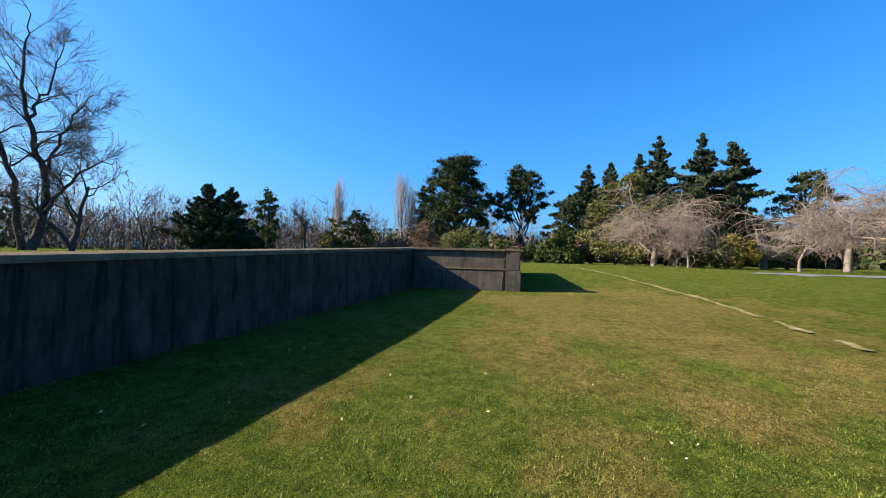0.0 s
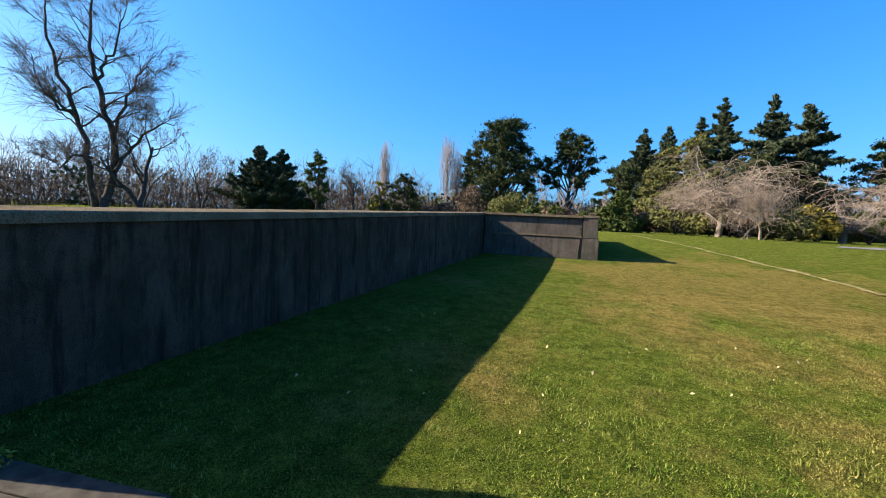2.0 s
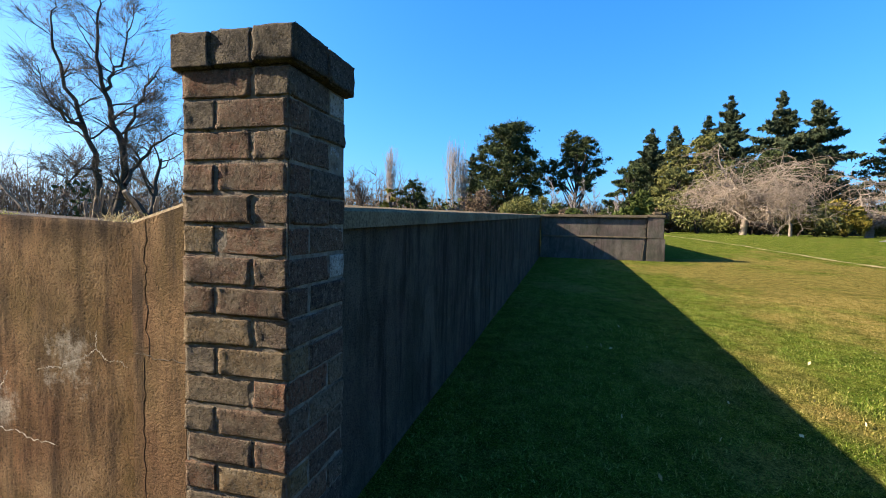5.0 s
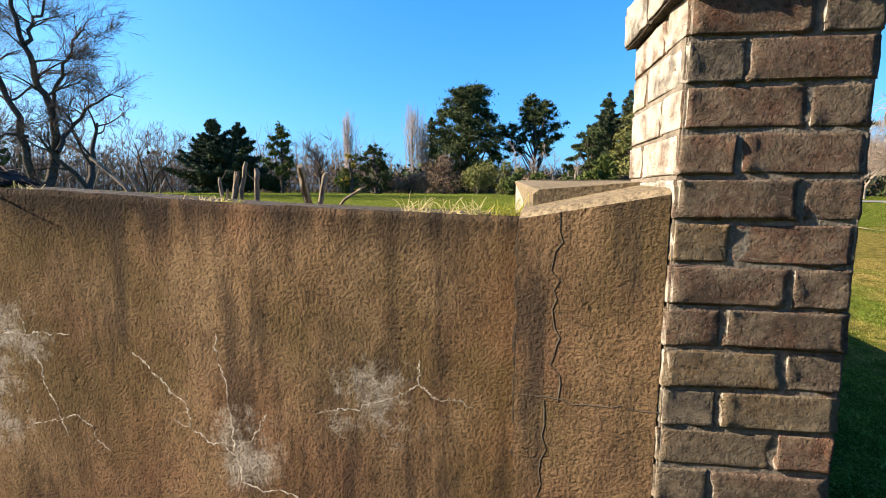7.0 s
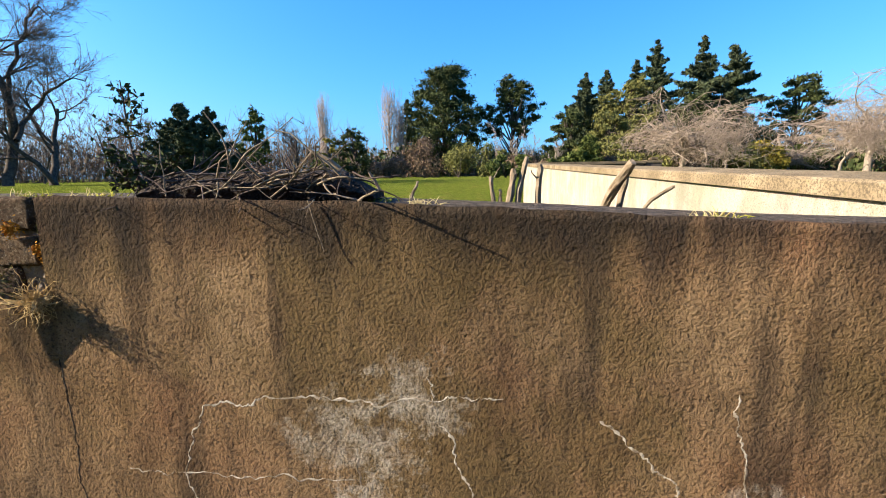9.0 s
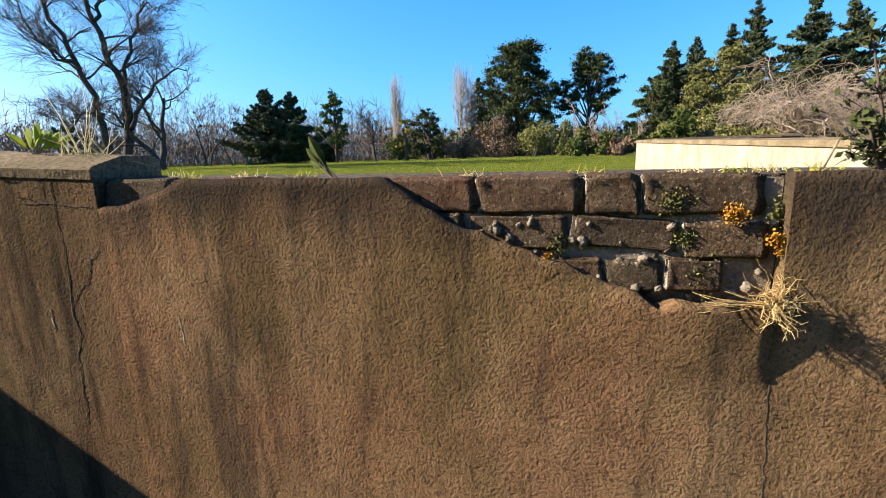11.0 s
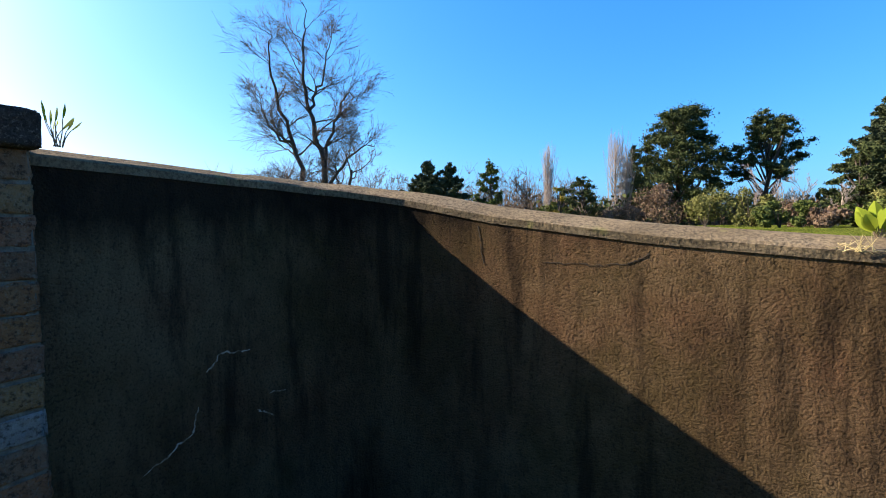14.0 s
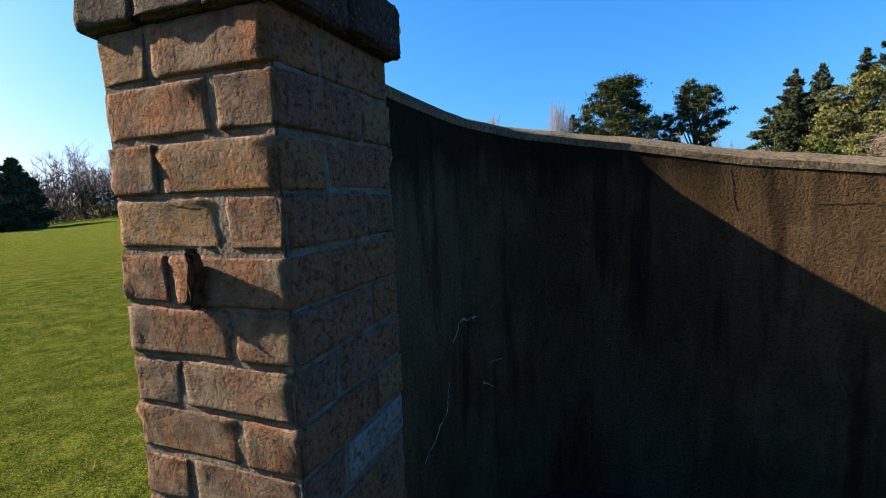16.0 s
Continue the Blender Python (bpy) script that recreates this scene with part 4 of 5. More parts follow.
# large leafless trees to the west
def old_tree(x, y, seed, label):
    """A great leafless tree: two sinuous stems in a V, wide limbs and fine drooping twigs."""
    rng = np.random.default_rng(seed)
    out = [[] for _ in range(4)]
    stems = []
    spec = dict(wobble=0.12, lift=0.0, kids=(4, 4, 6), spread=0.55, ratio=0.78, min=0.0075)
    spec["from"] = 0.12
    ways = ((0.36, 0.025, 5.0, [(-0.7, -0.2), (0.1, 2.2), (0.75, 4.4), (0.3, 6.6), (-0.5, 8.6), (-1.1, 10.6), (-1.8, 13.3), (-1.9, 15.6), (-1.3, 17.6), (-1.5, 19.6)]),
            (0.29, 0.025, 4.4, [(-1.4, -0.2), (-1.7, 2.4), (-2.3, 5.6), (-3.0, 7.8), (-4.6, 10.6), (-5.4, 13.3), (-5.7, 15.6), (-5.2, 17.2)]),
            (0.17, 0.025, 3.4, [(0.3, 5.6), (0.9, 7.6), (1.9, 9.6), (2.5, 11.6), (3.8, 12.6), (4.6, 12.0)]),
            (0.19, 0.025, 3.4, [(0.5, 3.3), (1.8, 5.0), (3.4, 6.6), (5.0, 7.8), (6.8, 8.0)]),
            (0.15, 0.025, 3.4, [(-1.1, 10.6), (-0.4, 12.4), (0.6, 13.6), (1.0, 15.8), (1.8, 17.6)]),
            (0.13, 0.025, 2.8, [(-1.8, 4.2), (-3.4, 4.4), (-4.3, 3.4), (-5.2, 4.0)]),
            (0.15, 0.025, 3.2, [(-3.0, 7.8), (-4.6, 8.0), (-6.2, 9.6), (-6.8, 12.2)]))
    for r0, r1, reach, line_ in ways:
        depth = rng.normal(size=len(line_)) * 0.35
        pts = np.array([(0.667 * (0.72 * u + 0.8) - 0.745 * k, 0.745 * (0.72 * u + 0.8) + 0.667 * k, z) for (u, z), k in zip(line_, depth)])
        fine = np.linspace(0, len(pts) - 1, 3 * len(pts) - 2)
        pts = np.column_stack([np.interp(fine, range(len(pts)), pts[:, c]) for c in range(3)]) + rng.normal(size=(len(fine), 3)) * 0.10
        rad = np.linspace(r0, r1, len(pts))
        stems.append((pts, rad))
        for _ in range(14):
            f = rng.uniform(0.28 if r0 > 0.2 else 0.1, 1.0)
            q = f * (len(pts) - 1)
            k = min(int(q), len(pts) - 2)
            p = pts[k] + (pts[k + 1] - pts[k]) * (q - k)
            a = rng.uniform(0, 6.28)
            grow(rng, p, (math.cos(a) * 0.9, math.sin(a) * 0.9, 0.75), reach * rng.uniform(0.5, 0.95) * (1.0 - 0.5 * f), max(0.03, rad[k] * 0.42), 3, spec, out)
    tree("bare_tree", x, y, label, tubes("trunk", stems + out[3], 7, M_BARK), tubes("crown", out[2] + out[1] + out[0], 3, M_TWIG_DARK), "fine leafless twigs")


old_tree(-34.6, 31.0, 11, "tall leafless tree with two dark leaning stems")
bare_tree("bare_tree", -33.0, 33.5, 10.5, 12, "smaller leafless tree beside the tall one", stems=2, lean=0.3, kids=(6, 6, 6, 6), wobble=0.17, spread=0.95, girth=0.028, twig_r=0.0095, ratio=0.52)
bare_tree("bare_tree", -22.7, 56.0, 9.6, 13, "round leafless tree with fine twigs", stems=1, kids=(5, 6, 6, 6), spread=0.85, lean=0.05, low=0.2, girth=0.022, trunk_part=0.5, ratio=0.6)
bare_tree("bare_tree", -70.3, 39.5, 9.5, 14, "broad leafless oak at the field's edge", kids=(5, 6, 6, 6), spread=0.95, lean=0.05, low=0.25, girth=0.028, trunk_part=0.5, ratio=0.62)
for i, (x, y, h) in enumerate([(-46, 46, 8), (-43, 52, 9), (-47, 56, 10.5), (-52, 44, 8.5), (-57, 50, 9), (-50, 60, 9), (-42, 58, 7.5), (-62, 40, 7.5), (-78, 44, 10), (-84, 47, 11.5), (-37, 48, 7), (-30, 62, 7.5), (4.5, 62, 6.5), (6.5, 64, 7), (8.2, 60, 6), (1.5, 60, 6.5)]):
    bare_tree("bare_tree", x, y, h, 30 + i, "slender leafless tree in the thicket", kids=(4, 4, 5, 5), spread=0.6, lean=0.15, girth=0.014, bark=M_BARK_PALE if i > 11 else None, twig=M_TWIG_POPLAR if i > 11 else None)

# poplars
def poplar(x, y, h, width, seed, twig_r):
    rng = np.random.default_rng(seed)
    trunk = [(limb(rng, (0, 0, 0), (0, 0, 1), h * 0.95, 8, 0.012), np.linspace(h * 0.012, 0.02, 9))]
    fine = []
    for i in range(70):
        f = rng.uniform(0.03, 0.72)
        a = i * 2.4
        l = h * (0.97 - f) * rng.uniform(0.25, 0.85)
        p = limb(rng, (0, 0, h * f), (math.cos(a) * 0.8, math.sin(a) * 0.8, 1), min(1.4, l * 0.5), 3, 0.05, 0.2)
        k = width / 2 / (0.05 + math.hypot(p[-1][0], p[-1][1]))
        p[:, :2] *= min(1.6, k * rng.uniform(0.35, 1.0))
        q = limb(rng, p[-1], (math.cos(a) * 0.05, math.sin(a) * 0.05, 1), l, 5, 0.05, 0.06)
        trunk.append((p, np.linspace(0.05, 0.035, 4)))
        fine.append((q, np.linspace(0.028, twig_r, 6)))
        for _ in range(8):
            s = q[int(rng.integers(0, 5))] + rng.normal(size=3) * 0.03
            fine.append((limb(rng, s, (rng.normal() * 0.28, rng.normal() * 0.28, 1), rng.uniform(0.6, 1.5), 3, 0.06, 0.1), np.linspace(twig_r * 1.2, twig_r * 0.7, 4)))
    tree("poplar", x, y, "slim upright leafless poplar", tubes("trunk", trunk, 4, M_BARK_PALE), tubes("crown", fine, 3, M_TWIG_POPLAR), "upright leafless pinkish twigs")


for x, y, h, w, sd in ((-14.8, 74, 15.0, 2.6, 50), (-13.4, 75, 12.5, 2.0, 51), (-23.7, 68.7, 12.3, 1.3, 52), (-158.9, 47.7, 14, 4, 53), (-157.7, 51.5, 14.5, 4, 54), (-156.2, 55.8, 14, 4, 55), (-149, 50, 9, 3, 56), (-152, 60, 8, 3, 57)):
    poplar(x, y, h, w, sd, 0.011 if x > -100 else 0.03)

# evergreens ahead
clumped("pine", -6.2, 78.5, 17.8, 13.5, 60, "broad dark pine with heavy clumped boughs", M_PINE, 64, base=0.18, leaf_size=0.42, per=420, trunk_r=0.5)
clumped("pine", 4.8, 80.6, 16.0, 9.0, 61, "dark pine with an open leaning crown", M_PINE, 26, base=0.45, leaf_size=0.40, per=420, trunk_r=0.4)
conifer("dark_conifer", -13.3, 84, 13.8, 7.0, 62, "dark conifer beside the pine", M_FIR, 0.13)
for x, y, h, w, sd in ((14.6, 71.3, 14.6, 11, 63), (18.4, 74.6, 15.6, 10, 64), (22.4, 73.4, 16.6, 10.5, 65), (24.9, 72.7, 19.2, 12.5, 66), (28.8, 67, 18.2, 13, 67), (32.0, 65.5, 16.8, 12.5, 68)):
    conifer("fir_tree", x, y, h, w, sd, "tall dark fir with tiered boughs", M_FIR, 0.16, tiers=31, gaps=0.2)
clumped("dark_evergreen", 10.6, 63, 8.6, 6.5, 69, "dark rounded evergreen below the firs", M_PINE, 24, base=0.1, leaf_size=0.34, per=300)
clumped("olive_evergreen", 19.5, 66, 12.5, 9, 70, "olive green broadleaf below the firs", M_OLIVE, 30, base=0.1, leaf_size=0.36, per=300)
clumped("olive_evergreen", 15.0, 60, 7.5, 7, 71, "olive green evergreen behind the weeping tree", M_OLIVE, 26, base=0.08, leaf_size=0.32, per=300)
clumped("dark_evergreen", 24.5, 60, 9.5, 9, 171, "dark evergreen mass below the firs", M_PINE, 30, base=0.06, leaf_size=0.36, per=300)
clumped("pine", 41.0, 66, 12.6, 8.0, 72, "dark pine behind the weeping tree", M_PINE, 24, base=0.4, leaf_size=0.38, per=320)
conifer("dark_conifer", -37.3, 56.4, 9.6, 11.0, 73, "spreading dark cedar with level boughs", M_FIR, 0.13, droop=0.02, tiers=22, density=1.2)
conifer("dark_conifer", -33.9, 56.4, 9.0, 9.0, 74, "dark cedar with a pointed top", M_FIR, 0.13, droop=0.02, tiers=22, density=1.2)
clumped("cabbage_tree", -26.9, 53.7, 8.0, 3.8, 75, "evergreen with spiky tufted heads", M_BUSH, 16, base=0.3, leaf_size=0.34, per=160, trunk_r=0.2, flat=1.0)
clumped("dark_evergreen", -16.6, 58.6, 6.2, 5.0, 76, "dark tiered evergreen shrub in the thicket", M_PINE, 16, base=0.1, leaf_size=0.3, per=260)
clumped("yellow_evergreen", -18.4, 54.5, 5.0, 2.6, 77, "yellow green evergreen shrub in the thicket", M_YELLOW, 8, base=0.1, leaf_size=0.28, per=160)
conifer("dark_conifer", -61.6, 27.9, 7.2, 6.0, 78, "dark cone shaped conifer at the field's edge", M_FIR, 0.16, tiers=30, gaps=0.05, density=1.6)
clumped("round_tree", -108.7, 40, 4.2, 4.5, 79, "small round evergreen by the fence", M_PINE, 14, base=0.3, leaf_size=0.3, per=200)

# the lawn's far edge
weeping_tree("weeping_tree", 16.0, 42.0, 6.6, 13.0, 80, "broad weeping tree, leafless in winter", 2700)
weeping_tree("weeping_tree", 29.5, 40.0, 8.6, 14.5, 81, "tall weeping tree with pinkish bare twigs", 3000)
weeping_tree("weeping_tree", 24.6, 42.0, 3.4, 7.0, 82, "low weeping tree with leafless twigs", 900)
weeping_tree("weeping_tree", 38.0, 36.0, 7.0, 12.0, 83, "weeping tree beside the drive", 1500)
for x, y, sd in ((17.2, 37.2, 84), (22.9, 33.9, 85)):
    bare_tree("young_tree", x, y, 2.9, sd, "young pale barked tree with flat bare branches", kids=(4, 4, 5, 9), spread=1.6, lean=0.03, low=0.55, girth=0.045, bark=M_BARK_PALE, twig=M_TWIG_PALE, trunk_part=0.62, ratio=0.9, twig_r=0.01)
conifer("cone_shrub", 8.7, 44, 3.6, 3.6, 86, "green cone shaped shrub on the lawn", M_BUSH, 0.2, tiers=18, gaps=0.05, density=2.0, bottom=0.02)
bush("bush", 20.8, 41.5, 3.4, 5.0, 87, "golden green evergreen bush", M_OLIVE, 3000)
bush("bush", 22.2, 40.4, 2.8, 2.6, 88, "golden yellow bush beside the weeping tree", M_YELLOW, 1600)
for i, (x, y, h, w, m, n) in enumerate([(6.5, 46, 2.4, 3.2, M_BUSH, "low green evergreen bush on the lawn edge"), (11.5, 46.5, 2.6, 3.8, M_BROWN, "brown leafless winter bush on the lawn edge"), (3.5, 50, 3.0, 4.5, M_BROWN, "brown twiggy winter bush on the lawn edge"), (0.5, 56, 4.6, 4.6, M_OLIVE, "olive green evergreen bush below the pines"), (-3.5, 57, 4.6, 5.5, M_OLIVE, "olive green evergreen bush below the pines"), (-8, 60, 5.6, 6, M_BROWN, "brown rounded winter bush below the pines"), (-12.5, 60, 3.6, 5.5, M_BROWN, "brown twiggy winter bush on the lawn edge"), (3.8, 44.5, 2.0, 2.6, M_BROWN, "rust brown rounded bush on the lawn"), (1.4, 46, 2.2, 3, M_BUSH, "green evergreen bush below the trees"), (-21, 60, 3.6, 4.5, M_BUSH, "green evergreen bush below the trees"), (-29.5, 57, 3, 4.5, M_PINE, "dark green evergreen bush below the trees"), (27.5, 44, 2.6, 4.5, M_BUSH, "green bush below the weeping tree"), (33.5, 38, 2.0, 4.0, M_BUSH, "green bush below the weeping tree"), (13.5, 45, 3.2, 5, M_OLIVE, "olive green evergreen bush below the pines"), (18.5, 47, 3.4, 5, M_BROWN, "brown leafless winter bush on the lawn edge")]):
    bush("bush", x, y, h, w, 100 + i, n, m, 1900)


def woodland():
    """Far brown thickets and dark wood round the park, too many to count."""
    rng = np.random.default_rng(9)
    stems, brown, dark = [], [], []
    for a in np.arange(-64, 52, 0.18):
        d = rng.uniform(84, 104)
        x, y = d * math.sin(radians(a)), 1 + d * math.cos(radians(a))
        z, h = ground_z(x, y), rng.uniform(5.5, 9.6) * (0.6 if a > -14 else 1)
        p = limb(rng, (x, y, z), (rng.normal() * 0.08, 0, 1), h, 5, 0.06)
        stems.append((p, np.linspace(0.10, 0.02, 6)))
        for _ in range(20):
            k = int(rng.integers(1, 6))
            q = limb(rng, p[k], (rng.normal(), rng.normal(), 1.3), h * rng.uniform(0.15, 0.35), 3, 0.2)
            stems.append((q, np.linspace(0.034, 0.012, 4)))
    for a in np.arange(-66, 54, 0.10):
        d = rng.uniform(74, 96)
        c = np.array([d * math.sin(radians(a)), 1 + d * math.cos(radians(a)), 0])
        h = rng.uniform(2.0, 5.2) + (1.6 if a < -16 else 0)
        q = c + rng.normal(size=(60, 3)) * np.array([1.0, 1.0, 0])
        q[:, 2] = ground_z(c[0], c[1]) + rng.uniform(0, 1, 60) * h
        (dark if rng.random() < (0.03 if a < -18 else 0.3) else brown).append(q)
    for _ in range(900):
        x, y = rng.uniform(-330, -150), rng.uniform(-60, 105)
        if rng.random() < min(1, (y - 50) / 60):
            continue
        if -205 < x < -160 and rng.random() < 0.8:
            continue
        q = np.array([x, y, ground_z(x, y)]) + rng.normal(size=(80, 3)) * np.array([2.2, 2.2, 0])
        q[:, 2] += rng.uniform(0, 1, 80) ** 1.5 * rng.uniform(4, 8)
        dark.append(q)
    o = tagged(new("thicket", tubes("thicket", stems, 3, M_TWIG_BROWN)), "bare winter thicket along the park's edge", "thicket", kind="stuff")
    tagged(new("scrub", leaf_cards("scrub", np.concatenate(brown), 0.10, M_BROWN, rng, 9.0, 1.6)), "brown winter scrub along the park's edge", "scrub", kind="stuff")
    tagged(new("far_wood", leaf_cards("far_wood", np.concatenate(dark), 0.5, M_PINE, rng, 1.6)), "dark far wood on the hill", "wood", kind="stuff")


woodland()


def fence():
    f = thing("field_fence", (-95, 20, ground_z(-95, 20)), "weathered post and wire fence at the field's edge", "fence")
    posts = []
    for i in range(26):
        x, y = -95 - 6 * math.sin(i * 0.3), 4 + i * 2.2
        b = box_bm(-0.06, 0.06, -0.06, 0.06, 0, 1.1, 0.01)
        ob = part("post", b, M_STICK, f)
        ob.location = (x + 95, y - 20, ground_z(x, y) - ground_z(-95, 20))
        posts.append((x + 95, y - 20, ground_z(x, y) - ground_z(-95, 20)))
    for h in (0.5, 0.95):
        part("rail", tubes("rail", [(np.array([(a, b, c + h) for a, b, c in posts]), np.full(len(posts), 0.03))], 4, M_STICK), None, f)


fence()

# ---- grass ----
def blades(name, spots, rng, label, mats, height=(0.008, 0.024)):
    n = len(spots)
    h = rng.uniform(*height, n) * np.array([max(0.35, 0.95 + 1.1 * noise.noise((p[0] * 6, p[1] * 6, 3)) + 0.6 * noise.noise((p[0] * 17, p[1] * 17, 3))) for p in spots])
    a = rng.uniform(0, 6.28, n)
    w = rng.uniform(0.0022, 0.0045, n)
    lean = rng.normal(size=(n, 2)) * 0.5 * h[:, None]
    dx, dy = np.cos(a) * w, np.sin(a) * w
    v = np.empty((n, 3, 3))
    v[:, 0] = spots + np.stack([dx, dy, np.zeros(n)], axis=1)
    v[:, 1] = spots - np.stack([dx, dy, np.zeros(n)], axis=1)
    v[:, 2] = spots + np.stack([lean[:, 0], lean[:, 1], h], axis=1)
    tagged(new(name, mesh_np(name, v.reshape(-1, 3), np.arange(3 * n).reshape(n, 3), mats)), label, "grass", kind="stuff")


def blade_material():
    n = Nodes("grass_blades", 0.8, 0.15)
    fresh = n.ramp(n.island(), [(0.0, (0.045, 0.095, 0.008)), (0.5, (0.115, 0.18, 0.018)), (0.8, (0.27, 0.30, 0.055)), (1.0, (0.38, 0.35, 0.11))])
    straw = n.ramp(n.island(), [(0.0, (0.11, 0.095, 0.02)), (0.4, (0.31, 0.205, 0.06)), (1.0, (0.44, 0.32, 0.13))])
    c = n.mix(n.math("MULTIPLY", dryness(n), 0.88), fresh, straw)
    c = n.mix(n.math("MULTIPLY", n.ramp(n.noise(3.1, 6, shift=(1, 7, 0)), [(0.54, (0, 0, 0)), (0.68, (1, 1, 1))]), 0.45), c, (0.03, 0.06, 0.006))
    n.color(c)
    thin = n.t.nodes.new("ShaderNodeBsdfTranslucent")
    n.link(c, thin.inputs["Color"])
    both = n.t.nodes.new("ShaderNodeMixShader")
    both.inputs[0].default_value = 0.12
    n.link(n.b.outputs[0], both.inputs[1])
    n.link(thin.outputs[0], both.inputs[2])
    n.link(both.outputs[0], n.t.nodes["Material Output"].inputs["Surface"])
    return n.m


M_BLADE = blade_material()


def lawn_blades():
    rng = np.random.default_rng(21)
    pts = []
    for cx, cy, reach, n, x0, x1, y0, y1 in ((3.4, 0.8, 10, 900000, 0.25, 13, 2.03, 11), (-6.6, 0.6, 9, 330000, -18, -7.2, -1.0, 12)):
        r, a = reach * rng.uniform(0.02, 1, n) ** 0.9, rng.uniform(0, 6.28, n)
        q = np.stack([cx + r * np.cos(a), cy + r * np.sin(a)], axis=1)
        pts.append(q[(q[:, 0] > x0) & (q[:, 0] < x1) & (q[:, 1] > y0) & (q[:, 1] < y1)])
    p = np.concatenate(pts)
    keep = [noise.noise((a * 1.3, b * 1.3, 4)) > rng.uniform(-1.1, 0.1) for a, b in p]
    p = p[np.array(keep)]
    z = np.array([ground_z(a, b) + 0.012 * noise.noise((a * 0.9, b * 0.9, 0)) for a, b in p]) - 0.004
    blades("grass", np.column_stack([p, z]), rng, "short mown grass blades on the lawn", M_BLADE)


lawn_blades()


def litter():
    rng = np.random.default_rng(31)
    n = 60
    x, y = rng.uniform(1.2, 8, n), rng.uniform(2.3, 6.5, n)
    q = np.column_stack([x, y, [ground_z(a, b) + 0.03 for a, b in zip(x, y)]])
    tagged(new("leaf_litter", leaf_cards("leaf_litter", q, 0.02, M_STRAW, rng, 1.8)), "scattered dry pale leaves on the grass", "leaves", kind="stuff")


litter()

# ---- the path at the wall's foot ----
tagged(part("concrete_path", box_bm(-6.6, 1.75, 1.15, 1.80, -0.15, 0.018, 0.012, 2, 0.004, 8), M_CONCRETE, None), "worn concrete path at the wall's foot", "path", kind="structure")

# dark strip added for the black shade here, in the soil colour
tagged(part("shade_strip", box_bm(-6.75, -0.40, 1.803, 2.24, -0.15, 0.014, 0.012, 2, 0.003, 18), M_SOIL, None), "added dark strip standing in for the shade along the wall's foot", "soil", kind="structure")

tagged(part("concrete_slab", box_bm(0.29, 1.75, 1.803, 2.02, -0.15, 0.016, 0.012, 2, 0.004, 9), M_CONCRETE, None), "cracked concrete slab at the pillar's foot", "path", kind="structure")


def tuft(name, x, y, z, n, height, spread, mat, label, seed, category="grass tuft", fall=0.5):
    """A tuft of thin arching blades."""
    rng = np.random.default_rng(seed)
    t = thing(name, (x, y, z), label, category)
    paths = []
    for _ in range(n):
        s = (rng.normal() * spread * 0.35, rng.normal() * spread * 0.2, -0.005)
        p = limb(rng, s, (rng.normal() * 0.8, rng.normal() * 0.5, 1.0), height * rng.uniform(0.5, 1.3), 5, 0.12, -fall * rng.uniform(0, 0.5))
        paths.append((p, np.linspace(0.0016, 0.0005, 6)))
    tagged(part("blade_tuft", tubes("blade_tuft", paths, 3, mat), None, t), kind="stuff")
    return t


def moss(x, y, z, r, h, seed):
    rng = np.random.default_rng(seed)
    g = rng.normal(size=(1400, 3)) * np.array([r * 0.45, r * 0.35, 0])
    g[:, 2] = np.abs(rng.normal(size=1400)) * h * np.exp(-(g[:, 0] ** 2 + g[:, 1] ** 2) / (r * r * 0.5))
    t = thing("moss_cushion", (x, y, z), "yellow green moss and grass cushion on concrete", "moss")
    part("cushion", leaf_cards("cushion", g, 0.016, M_MOSS, rng, 2.6, 0.9), None, t)


moss(0.68, 1.90, 0.016, 0.14, 0.05, 1)
moss(0.30, 1.74, 0.018, 0.08, 0.04, 2)

# ---- on top of the low wall ----
def stick(name, x, y, z, way, length, r, label, seed, forks=0, mat=None, category="stick", sides=6, wobble=0.09):
    rng = np.random.default_rng(seed)
    t = thing(name, (x, y, z), label, category)
    p = limb(rng, (0, 0, -0.01), way, length, 6, wobble)
    paths = [(p, np.linspace(r, r * 0.55, 7))]
    for _ in range(forks):
        k = int(rng.integers(2, 6))
        q = limb(rng, p[k], np.array(way) * 0.5 + rng.normal(size=3) * 0.6, length * rng.uniform(0.25, 0.5), 4, 0.16)
        paths.append((q, np.linspace(r * 0.45, r * 0.2, 5)))
    v, f = tube_arrays(paths, sides)
    v += rng.normal(size=v.shape) * r * 0.08
    bm = bmesh.new()
    bv = [bm.verts.new(q) for q in v]
    for q in f:
        bm.faces.new([bv[i] for i in q])
    n0 = sides * 7
    bm.faces.new(bv[n0 - sides:n0])
    part("wood", bm, mat or M_STICK, t)
    return t


